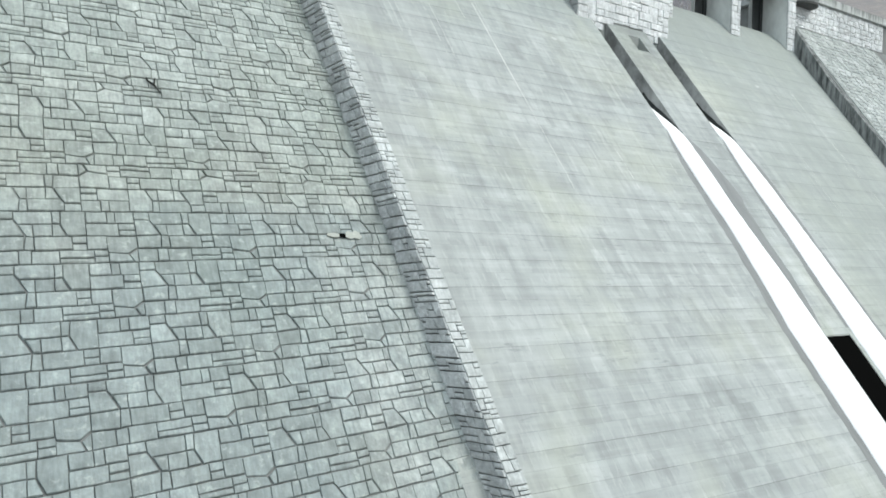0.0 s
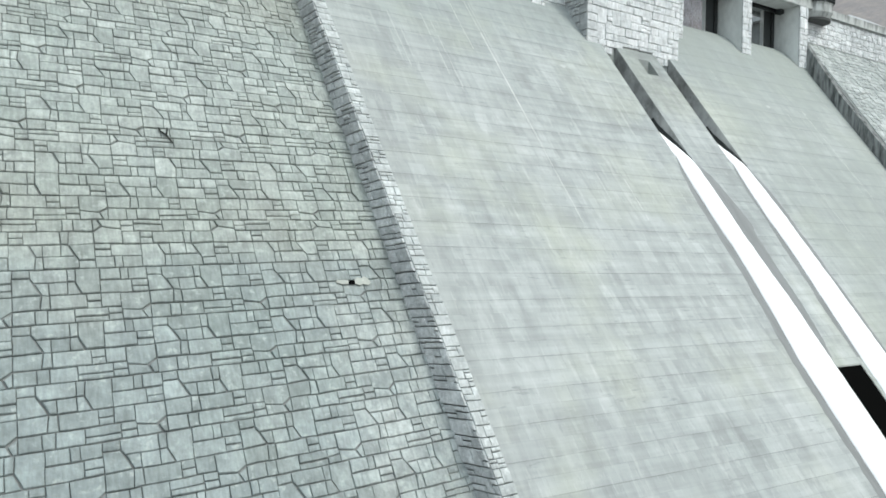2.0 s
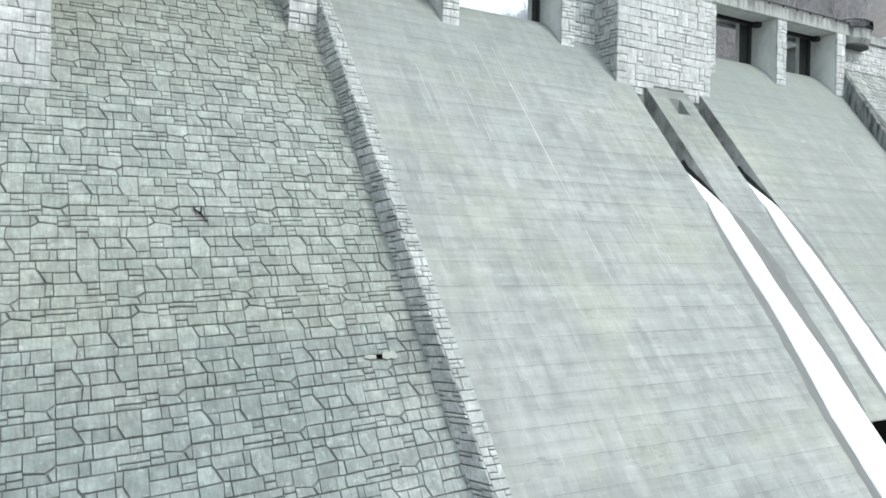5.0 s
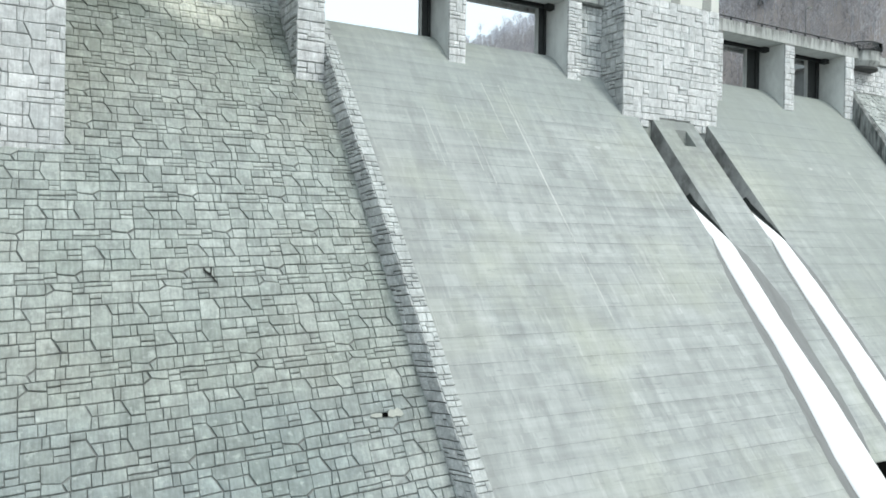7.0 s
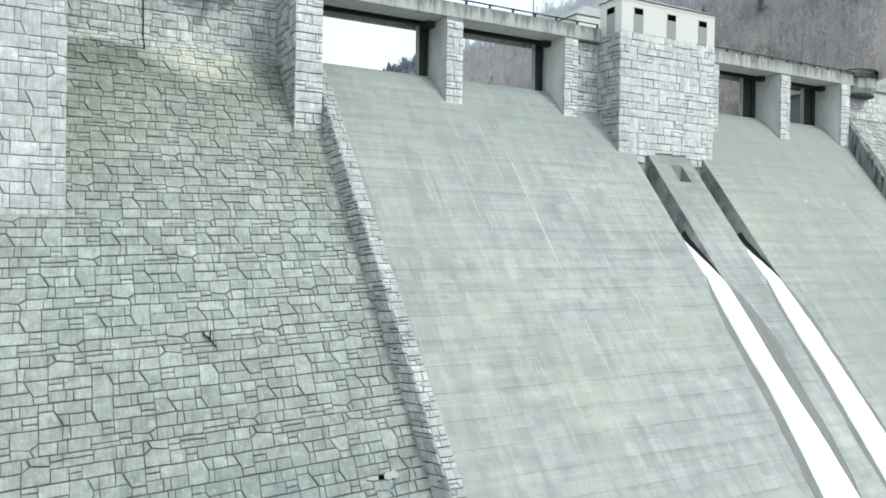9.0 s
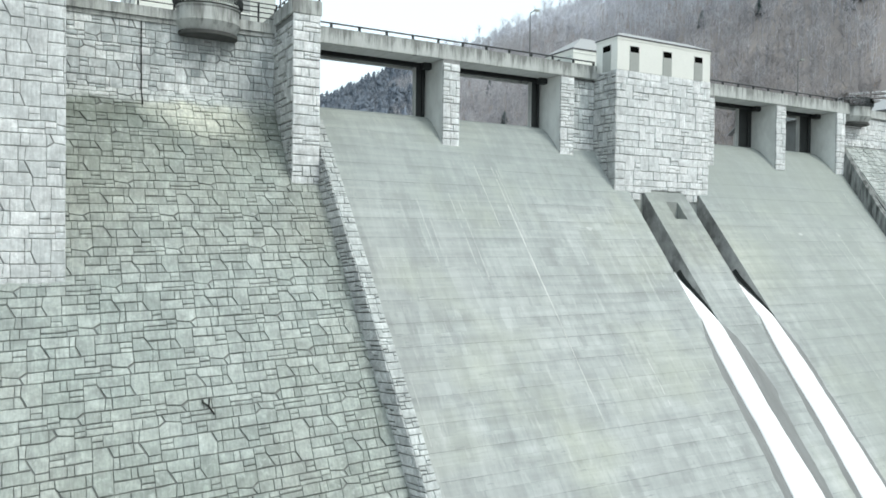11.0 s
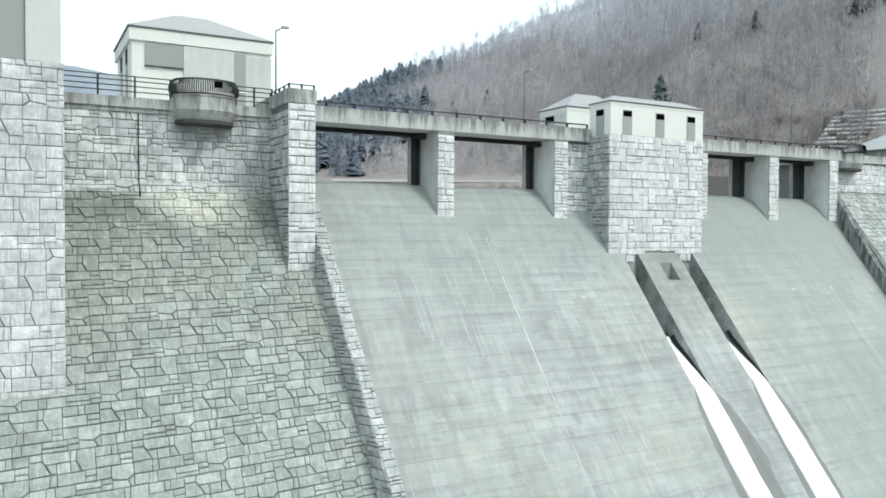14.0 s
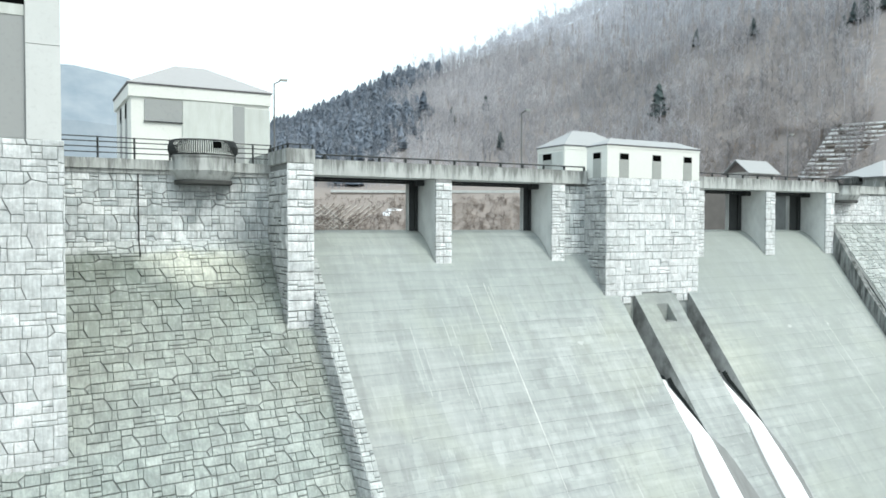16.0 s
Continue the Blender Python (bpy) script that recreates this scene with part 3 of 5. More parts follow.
def stonework(owner, origin, u, v, width, height, seed, mat, mat_piece, keep=None, pick=None, most=300, gap=0.003, lift=(0.06, 0.11), phase=None, rows=None, polys=None, cu=0.435, cv=0.56, shear=None, step=0.3, edge=0.03, under=0.022):
    """Lays stones on a plane: those for which pick is true are objects of their own, the rest one mesh."""
    rng = random.Random(seed + 1)
    origin, u, v = Vector(origin), Vector(u).normalized(), Vector(v).normalized()
    n = u.cross(v).normalized()
    verts, faces, singles = [], [], 0
    for poly in polys or mosaic(width, height, seed, cu, cv, phase, rows):
        poly = split_edges(poly, step)
        if shear:
            poly = [(a, b + shear(a, b)) for a, b in poly]
        poly = [(p[0] + wobble(p, 0), p[1] + wobble(p, 1)) for p in poly]
        mid = Vector((sum(p[0] for p in poly), sum(p[1] for p in poly), 0)) / len(poly)
        place = origin + u * mid.x + v * mid.y
        if keep and not keep(place):
            continue
        # joints are a little wider under a stone than beside it, and no two alike
        k = len(poly)
        base_w, low = rng.uniform(0.0, 0.007), rng.uniform(0.2, 1.0) * under
        w0, steep = [], []
        for (ax, ay), (bx, by) in zip(poly, poly[1:] + poly[:1]):
            flat = (bx - ax) / max(1e-6, math.hypot(bx - ax, by - ay))
            steep.append(0.45 + 0.55 * abs(flat))
            slant = min(abs(flat), math.sqrt(max(0.0, 1 - flat * flat)))
            w0.append(gap + base_w + low * max(0.0, flat) + (0.016 if slant > 0.3 else 0.0) + rng.uniform(0.0, 0.006))
        e = edge * rng.uniform(0.8, 1.3)
        ev = [e * q for q in steep]
        foot, shoulder, top = shrunk(poly, w0), shrunk(poly, [q + 0.25 * a for q, a in zip(w0, ev)]), shrunk(poly, [q + a for q, a in zip(w0, ev)])
        h = rng.uniform(*lift)
        t1, t2 = rng.uniform(-0.03, 0.03), rng.uniform(-0.04, 0.025)
        local = [(p[0] - mid.x, p[1] - mid.y, -0.03) for p in foot] + [(p[0] - mid.x, p[1] - mid.y, h * 0.7) for p in shoulder] + [(p[0] - mid.x, p[1] - mid.y, h + t1 * (p[0] - mid.x) + t2 * (p[1] - mid.y)) for p in top]
        # the face swells a little towards the middle
        local.append((0.0, 0.0, h + rng.uniform(0.0, 0.03)))
        fs = [(2 * k + a, 2 * k + (a + 1) % k, 3 * k) for a in range(k)] + [(r + a, r + (a + 1) % k, r + k + (a + 1) % k, r + k + a) for r in (0, k) for a in range(k)]
        pts = [u * p[0] + v * p[1] + n * p[2] for p in local]
        if pick and singles < most and pick(place):
            me = bpy.data.meshes.new("stone")
            me.from_pydata([tuple(p) for p in pts], [], fs)
            me.materials.append(mat_piece)
            ob = new("stone", me)
            ob.location = place
            ob.parent = owner
            ob.matrix_parent_inverse = owner.matrix_world.inverted() if owner.type != "EMPTY" else Matrix.Translation(-owner.location)
            singles += 1
        else:
            base = len(verts)
            verts += [tuple(place + p) for p in pts]
            faces += [tuple(base + a for a in f) for f in fs]
    if verts:
        me = bpy.data.meshes.new("stonework")
        me.from_pydata(verts, [], faces)
        me.materials.append(mat)
        ob = new("stonework", me)
        ob.parent = owner
        ob.matrix_parent_inverse = owner.matrix_world.inverted() if owner.type != "EMPTY" else Matrix.Translation(-owner.location)
        tagged(ob, kind="stuff")


# ---- the dam ----
def face_y(z):
    return 0.40 + 0.812 * z


def wall_y(z):
    return -1.32 + 0.745 * z


CREST = [(1.2, 0.985), (2.3, 2.42), (3.2, 3.48), (4.0, 4.22), (4.7, 4.66), (5.4, 4.88), (6.2, 4.9), (7.2, 4.55), (7.8, 3.9)]
BASE = -46.0


def spill_profile(cuts=()):
    """The outline of the overflow section; cuts: (top, bottom, depth) of recesses in its face."""
    pts = [(8.0, BASE)] + [(y, z) for y, z in CREST[::-1]]
    lifts = [0.6 - 1.25 * i for i in range(36)]
    for top, bottom, depth in list(cuts) + [(BASE + 3.2, BASE + 3.2, 0.0)]:
        # a shallow groove at every lift of the pour
        while lifts and lifts[0] > top + 0.1:
            q = lifts.pop(0)
            if q < pts[-1][1] - 0.1:
                pts += [(face_y(q), q), (face_y(q) + 0.002, q - 0.002), (face_y(q) + 0.002, q - 0.007), (face_y(q), q - 0.010)]
        if depth == 0.0:
            break
        while lifts and lifts[0] > bottom - 0.1:
            lifts.pop(0)
        # a recess starts with an upright wall; the small one ends on a level floor
        pts += [(face_y(top), top), (face_y(top) + 0.004, max(bottom, top - depth / 0.812))]
        if top - depth / 0.812 > bottom:
            pts += [(face_y(bottom) + depth, bottom)]
        pts += [(face_y(bottom), bottom - 0.02)]
    return pts + [(face_y(BASE + 3), BASE + 3), (face_y(BASE + 3) - 6, BASE)]


SLOT, HOLE, MOUTH = (-0.32, -10.4, 2.4), (-1.27, -2.67, 1.2), (-23.5, -33.0, 7.0)


def spill_block(x0, x1, cuts):
    """One block of the overflow section; the sides of the outlet slots are dark with algae."""
    bm = prism(bmesh.new(), spill_profile(cuts), x0, x1)
    for f in bm.faces:
        c = f.calc_center_median()
        if abs(f.normal.x) > 0.9 and any(abs(c.x - q) < 0.02 for q in (41.62, 47.8, 39.95, 46.08)) or (abs(f.normal.y) < 0.95 and -10.4 < c.z < -0.3 and face_y(c.z) + 0.3 < c.y < 3.5 and 39.9 < c.x < 47.9):
            f.material_index = 1
    return bm


spillway = None
for x0, x1, cuts in ((13.2, 39.95, ()), (39.95, 41.62, (SLOT,)), (41.62, 42.1, ()), (42.1, 43.42, (MOUTH,)), (43.42, 44.73, (HOLE, MOUTH)), (44.73, 46.08, ()), (46.08, 47.8, (SLOT,)), (47.8, 72.5, ())):
    if spillway is None:
        spillway = block = setting("spillway_face", spill_block(x0, x1, cuts), M_FACE, "grey weathered concrete spillway face with lift lines", "spillway")
    else:
        block = part("block", spill_block(x0, x1, cuts), M_FACE, spillway)
    block.data.materials.append(M_SLOT)
# a flat black block stands in for the darkness inside the mouth
bm = bmesh.new()
prism(bm, [(face_y(-23.6) + 0.06, -23.6), (face_y(-23.6) + 1.2, -23.6), (face_y(-32.9) + 1.2, -32.9), (face_y(-32.9) + 0.06, -32.9)], 42.12, 44.71)
setting("outlet_mouth", bm, M_BLACK, "outlet opening low in the spillway, filled flat black for its dark depth", "opening")

# sloping stone-faced wall beside the spillway, with its upright upper part
bm = bmesh.new()
prism(bm, [(9.0, BASE), (9.0, 8.7), (1.8, 8.7), (1.8, 4.19), (wall_y(BASE), BASE)], -60.0, 13.2)
prism(bm, [(7.9, BASE), (7.9, 1.0), (wall_y(1.0), 1.0), (wall_y(BASE), BASE)], 13.0, 13.6, lambda z: -0.045 * z)
wall_left = setting("wall_left", bm, M_JOINT, "dam wall faced with green-grey cast stone", "wall")
bm = bmesh.new()
prism(bm, [(10.5, BASE), (10.5, 8.75), (3.3, 8.75), (3.3, 5.6), (3.3 - 0.745 * (5.6 - BASE), BASE)], 71.6, 150.0)
wall_right = setting("wall_right", bm, M_JOINT, "dam wall faced with pale cast stone", "wall")


# training wall between the stone wall and the spillway
def tw_shift(z):
    return -0.045 * z


TW_OUT, TW_LEAN, TW_TOP = 1.65, 0.24, 0.72
bm = bmesh.new()
rings = []
for z, out in ((BASE, wall_y(BASE) - TW_OUT), (1.55, -1.55), (3.2, -0.2)):
    x = 12.84 + tw_shift(z)
    edge = ((x, 8.0), (x, wall_y(z)), (x + TW_LEAN, out), (x + TW_LEAN + TW_TOP, out), (x + TW_LEAN + TW_TOP, 8.0))
    rings.append([bm.verts.new((p, q, z)) for p, q in edge])
bm.faces.new(rings[0])
bm.faces.new(rings[-1][::-1])
for r0, r1 in zip(rings, rings[1:]):
    for i in range(5):
        j = (i + 1) % 5
        bm.faces.new((r0[i], r0[j], r1[j], r1[i]))
bmesh.ops.recalc_face_normals(bm, faces=bm.faces)
training_wall = setting("training_wall_left", bm, M_JOINT_D, "stone-faced training wall along the spillway", "wall")
bm = bmesh.new()
prism(bm, [(4.5, 5.55), (2.7, 5.35), (face_y(-1.0) - 1.3, -1.0), (face_y(BASE) - 1.5, BASE), (8.0, BASE)], 70.55, 71.25, lambda z: 0.09 * z)
training_right = setting("training_wall_right", bm, M_DARKWALL, "dark streaked concrete training wall", "wall")
# smooth gutter strip on the spillway beside the stones
bm = bmesh.new()
prism(bm, [(1.2, 0.9), (1.14, 0.99), (face_y(BASE) - 0.06, BASE), (face_y(BASE) + 0.3, BASE)], 13.7, 14.45, tw_shift)
setting("gutter_strip", bm, M_PALE, "smooth pale concrete strip along the training wall", "trim")

# contraction joints with pale lime deposits
rng = random.Random(31)
FAINT = [(rng.uniform(15.5, 38), rng.uniform(-14, 0.5), rng.uniform(1.5, 6), 0.04) for i in range(6)] + [(rng.uniform(15.5, 38), rng.uniform(-2.5, 0.8), rng.uniform(2, 6), 0.04) for i in range(6)] + [(rng.uniform(49, 69), rng.uniform(-14, 0.5), rng.uniform(1.5, 6), 0.03) for i in range(10)]
def lime_line(bm, x, z0, z1, w):
    line = random.Random(int(x * 10))
    prev, z = None, z0
    while z > z1:
        a = w * line.uniform(0.25, 1.0)
        row = [bm.verts.new((x + d, face_y(z) - 0.012, z)) for d in (-a / 2, a / 2)]
        if prev and line.random() < 0.95:
            bm.faces.new((prev[0], row[0], row[1], prev[1]))
        prev, z = row, z - 0.3


for x, z0, z1, w in ((27.5, -2.0, -9.0, 0.12), (27.5, -9.0, -15.6, 0.05), (27.5, 0.9, -2.0, 0.045), (26.05, 0.9, -3.6, 0.04), (62.9, -3.5, -12.0, 0.06), (33.2, -12.2, -15.0, 0.08)):
    bm = bmesh.new()
    lime_line(bm, x, z0, z1, w)
    setting("lime_streak", bm, M_LIME, "pale lime deposit along a joint in the concrete", "stain")
bm = bmesh.new()
for x, z, n, w in FAINT:
    lime_line(bm, x, z, z - n, w * 1.7)
tagged(new("lime_runs", mesh_of(bm, "lime_runs", M_LIME_FAINT)), "thin pale lime runs down the concrete", "stain", "", "stuff")

# pale lime spots on the face
SPOTS = ((33.95, -3.6, 0.3), (57.66, -3.76, 0.26), (63.0, -3.85, 0.2))
rng = random.Random(44)
for x, z, r in SPOTS:
    bm = bmesh.new()
    rim = [(r * rng.uniform(0.6, 1.2) * math.cos(a), 0.55 * r * rng.uniform(0.6, 1.2) * math.sin(a)) for a in (2 * math.pi * i / 11 for i in range(11))]
    bm.faces.new([bm.verts.new((x + a, face_y(z + b) - 0.009, z + b)) for a, b in rim])
    setting("lime_spot", bm, M_LIME_FAINT, "small pale lime spot on the concrete", "stain")

# ---- water ----
def water_material():
    k = Mat("white_water", 0.55, 0.0, 0.4)
    f = k.noise(1.0, 5, 0.6, k.scaled(5.0, 1.0, 0.35))
    c = k.mix((0.80, 0.83, 0.83), (0.93, 0.94, 0.94), f)
    k.bump(f, 0.05, 0.4)
    return k.done(c)


M_WATER = water_material()
M_WET = raw_concrete("wet_concrete", (0.215, 0.225, 0.222), (0.15, 0.155, 0.15), 0.5, 0.45)


def lerp(rows, z):
    return float(np.interp(-z, [-r[0] for r in rows], [r[1] for r in rows]))


# edges of the two streams by height: white water, then the wet concrete beyond it
JETS = (
    ([(-7.4, 40.3), (-8.5, 40.2), (-10.0, 40.05), (-12.0, 39.75), (-14.0, 39.65), (-17.0, 39.7), (-20.0, 39.4), (-23.0, 38.9), (-46, 38.5)],
     [(-7.4, 41.35), (-9.2, 41.5), (-10.3, 41.65), (-12.0, 41.8), (-16.0, 41.75), (-20.0, 42.05), (-46, 41.9)],
     [(-9.9, 40.1), (-11.3, 39.45), (-12.5, 39.15), (-14.0, 39.0), (-17.0, 38.9), (-20.0, 38.6), (-23.0, 38.2), (-46, 37.8)],
     [(-10.3, 41.7), (-11.3, 42.5), (-12.3, 42.87), (-13.5, 43.18), (-15.0, 43.35), (-15.35, 43.12), (-17.0, 43.0), (-20.0, 42.95), (-22.0, 42.6), (-23.5, 42.12)]),
    ([(-7.4, 46.5), (-9.7, 46.3), (-12.0, 45.95), (-14.0, 45.8), (-17.0, 45.82), (-20.0, 45.5), (-23.6, 45.15), (-46, 44.75)],
     [(-7.4, 47.3), (-8.6, 47.45), (-9.9, 47.7), (-12.0, 47.9), (-14.0, 48.08), (-20.0, 48.2), (-46, 48.2)],
     [(-9.7, 46.3), (-11.3, 45.72), (-14.0, 45.45), (-17.0, 45.2), (-20.0, 44.92), (-23.3, 44.78), (-46, 44.72)],
     [(-10.0, 47.75), (-11.1, 48.15), (-12.2, 48.48), (-17.0, 48.58), (-20.0, 48.55), (-46, 48.5)]),
)


def sunk(z):
    """How deep below the face the water still runs inside its slot."""
    return 1.35 * max(0.0, min(1.0, (z + 10.3) / 2.9)) ** 1.2


def jet(edges, seed):
    rng = random.Random(seed)
    bm = bmesh.new()
    rows = []
    z = -6.9
    while z > BASE + 2:
        left = lerp(edges[0], z) + rng.uniform(-0.025, 0.025)
        wide = lerp(edges[1], z) - left + rng.uniform(-0.025, 0.025)
        row = []
        for i in range(9):
            a = i / 8
            dome = 0.2 * math.sin(math.pi * a) ** 0.6 + rng.uniform(-0.015, 0.015)
            row.append(bm.verts.new((left + wide * a, face_y(z) + sunk(z) - 0.03 - dome * (0.5 if z > -9 else 1), z)))
        rows.append(row)
        z -= 0.45
    for a, b in zip(rows, rows[1:]):
        for i in range(8):
            bm.faces.new((a[i], b[i], b[i + 1], a[i + 1]))
    # underside, so that the sheet has body
    low = [[bm.verts.new((v.co.x, v.co.y + 0.35, v.co.z)) for v in (r[0], r[-1])] for r in rows]
    for (a, la), (b, lb) in zip(zip(rows, low), zip(rows[1:], low[1:])):
        bm.faces.new((a[0], la[0], lb[0], b[0]))
        bm.faces.new((a[-1], b[-1], lb[1], la[1]))
    bm.faces.new(rows[0] + low[0][::-1])
    for f in bm.faces:
        f.smooth = True
    return setting("water", bm, M_WATER, "white foaming water running down the spillway", "water")


def wet_strip(inner, outer, side, seed, start, end):
    """Damp concrete with a ragged edge beside the running water."""
    rng = random.Random(seed)
    bm = bmesh.new()
    prev, z, wob = None, start, 0.0
    while z > end:
        wob = 0.75 * wob + rng.uniform(-0.05, 0.05)
        b = lerp(outer, z) + wob * min(1.0, (start - z) / 2.0)
        a = b + (lerp(inner, z) - side * 0.25 - b) * min(1.0, (start - z) / 1.2)
        row = [bm.verts.new((x, face_y(z) - 0.006, z)) for x in (min(a, b), max(a, b))]
        if prev:
            bm.faces.new((prev[0], row[0], row[1], prev[1]))
        prev = row
        z -= 0.25
    return setting("wet_concrete", bm, M_WET, "dark wet concrete beside the running water", "stain")


def slot_band(x, seed):
    """A black band on the slot's side just above the water."""
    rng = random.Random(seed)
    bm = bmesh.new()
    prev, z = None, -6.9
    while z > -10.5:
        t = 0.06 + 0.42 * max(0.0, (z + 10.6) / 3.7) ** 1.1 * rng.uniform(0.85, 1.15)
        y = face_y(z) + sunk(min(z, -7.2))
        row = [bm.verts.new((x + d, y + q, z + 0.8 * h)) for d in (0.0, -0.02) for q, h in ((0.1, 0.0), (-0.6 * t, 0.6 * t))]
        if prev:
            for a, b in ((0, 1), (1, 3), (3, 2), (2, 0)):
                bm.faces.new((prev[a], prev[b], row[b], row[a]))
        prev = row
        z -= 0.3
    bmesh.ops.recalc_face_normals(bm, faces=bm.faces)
    return setting("wet_slime", bm, M_STEEL, "black band on the side of the outlet slot", "stain")


for edges, seed, x0, x1 in ((JETS[0], 5, 39.97, 41.61), (JETS[1], 6, 46.1, 47.79)):
    jet(edges, seed)
    wet_strip(edges[0], edges[2], -1, seed + 10, -9.9, BASE + 3 if seed == 5 else -23.3)
    wet_strip(edges[1], edges[3], 1, seed + 20, -10.3 if seed == 5 else -10.0, BASE + 3 if seed == 6 else -23.3)
    slot_band(x1, seed + 30)
    # steel lip over the outlet
    g = thing("outlet_gate", (x0, face_y(-6.8) + 1.5, -6.8), "dark steel gate lip over a water outlet", "gate", "outlet gates")
    bm = bmesh.new()
    prism(bm, [(face_y(-6.7) + 1.6, -6.72), (face_y(-6.6) + 2.39, -6.5), (face_y(-7.3) + 2.39, -7.3), (face_y(-6.9) + 1.6, -6.86)], x0, x1 - 0.03)
    part("lip", bm, M_STEEL, g)


# ---- piers and bridges ----
M_EAVE = plain("dark_eave", (0.12, 0.12, 0.125), 0.6)


def stone_pier(x0, x1, front, foot, top, label):
    """An upright pier: concrete body with a stone front."""
    p = thing("pier", ((x0 + x1) / 2, front + 2, foot), label, "pier", "spillway piers")
    bm = bmesh.new()
    prism(bm, [(front + 0.12, foot - 1.5), (front + 0.12, top), (6.9, top), (6.9, foot - 1.5)], x0, x1)
    part("body", bm, M_PIER, p)
    bm = boxes((x0 + 0.02, x1 - 0.02, front + 0.02, front + 0.118, foot - 1.4, top))
    part("facing", bm, M_JOINT_T, p)
    stonework(p, (x0, front + 0.03, foot - 0.3), (1, 0, 0), (0, 0, 1), x1 - x0, top - foot + 0.3, int(x0 * 7), M_STONE_T, M_STONE_TP, polys=ashlar(x1 - x0, top - foot + 0.3, int(x0 * 7), 0.42, 0.66, 0.4, 1.0), pick=lambda q: True, most=60, gap=0.004, under=0.03, lift=(0.03, 0.1))
    return p


def gate_guide(x, side, depth=0.75):
    g = thing("gate_guide", (x, 6.0, 4.9), "dark steel stop-log guide on a pier side", "guide", "gate guides")
    bm = boxes((x, x + side * depth, 5.2, 5.7, 4.84, 8.6) if side > 0 else (x + side * depth, x, 5.2, 5.7, 4.84, 8.6), bevel=0.03)
    part("plate", bm, M_STEEL, g)
    bm = boxes((x + side * depth * 0.35 - 0.06, x + side * depth * 0.35 + 0.06, 5.05, 5.19, 4.86, 8.6))
    part("flange", bm, M_RAIL, g)
    e = x + side * (depth + 0.07)
    part("strip", boxes((e - 0.06, e + 0.06, 5.25, 5.6, 4.84, 8.6)), M_CONC, g, "pale concrete strip")


def railing(name, a, b, height, rails, spacing, label, r=0.036):
    """Posts and level rails from a to b, both on the kerb."""
    a, b = Vector(a), Vector(b)
    ob = thing(name, a, label, "railing", "crest railings")
    n = max(1, round((b - a).length / spacing))
    for i in range(n + 1):
        p = a.lerp(b, i / n)
        bm = bmesh.new()
        tube(bm, p, p + Vector((0, 0, height)), r * 1.8, 6)
        part("post", bm, M_RAIL, ob)
    for q in rails:
        bm = bmesh.new()
        tube(bm, a + Vector((0, 0, q)), b + Vector((0, 0, q)), r, 6)
        part("rail", bm, M_RAIL, ob)
    return ob


def bridge(x0, x1, bearings, label):
    b = thing("service_bridge", (x0, 2.3, 8.7), label, "bridge", "service bridges")
    part("beam", boxes((x0, x1, 2.3, 2.75, 8.72, 9.82), bevel=0.03), M_DIRTY, b)
    part("deck", boxes((x0, x1, 2.75, 7.2, 9.0, 9.3)), M_CONC, b)
    part("soffit", boxes((x0, x1, 2.755, 4.5, 8.735, 8.995)), M_PALE, b, "pale concrete soffit")
    part("rear_beam", boxes((x0, x1, 6.8, 7.2, 8.72, 9.0)), M_DIRTY, b)
    part("rear_parapet", boxes((x0, x1, 6.9, 7.2, 9.3, 9.75)), M_DIRTY, b)
    bm = bmesh.new()
    tube(bm, (x0 + 0.1, 4.75, 8.5), (x1 - 0.4, 4.75, 8.5), 0.09, 10)
    part("pipe", bm, M_STEEL, b)
    for x in bearings:
        part("bearing", boxes((x - 0.7, x + 0.02, 4.1, 4.7, 8.28, 8.73), bevel=0.03), M_STEEL, b, "dark bearing block")
    part("girder", boxes((x0 + 0.05, x1 - 0.3, 4.95, 5.2, 8.62, 8.99)), M_STEEL, b)
    return b


bridge(13.15, 38.4, (24.02, 34.75), "stained concrete service bridge over the wide bays")
bridge(49.05, 72.0, (60.5, 69.6), "stained concrete service bridge over the narrow bays")
stone_pier(24.02, 25.42, 2.3, 2.6, 8.71, "narrow concrete pier with a stone front")
stone_pier(34.75, 36.08, 2.3, 2.6, 8.71, "narrow concrete pier with a stone front")
stone_pier(60.5, 61.85, 2.3, 2.7, 8.71, "narrow concrete pier with a stone front")
stone_pier(69.6, 70.95, 2.3, 2.7, 8.71, "narrow concrete pier with a stone front")
stone_pier(49.1, 52.12, 2.3, 2.6, 8.71, "concrete pier with a stone front beside the tower")
for x in (24.02, 34.75, 60.5, 69.6):
    gate_guide(x, -1, 0.75 if x < 40 else 1.75)
# stone return between the pier and the tower
ret = setting("tower_return", boxes((36.08, 38.6, 2.75, 6.9, 1.0, 8.72)), M_JOINT, "stone-faced return wall beside the tower", "wall")
stonework(ret, (36.1, 2.74, 2.4), (1, 0, 0), (0, 0, 1), 2.4, 6.3, 91, M_STONE_U, M_STONE_UP, polys=ashlar(2.4, 6.3, 41, 0.45, 0.65, 0.4, 1.0), gap=0.008, under=0.035, pick=lambda q: True, most=60, lift=(0.03, 0.1))

railing("bridge_railing", (13.3, 2.5, 9.82), (38.2, 2.5, 9.82), 0.36, (0.33,), 2.0, "low dark iron railing on the bridge parapet", 0.055)
railing("bridge_railing", (49.2, 2.5, 9.82), (71.8, 2.5, 9.82), 0.36, (0.33,), 2.0, "low dark iron railing on the bridge parapet", 0.055)

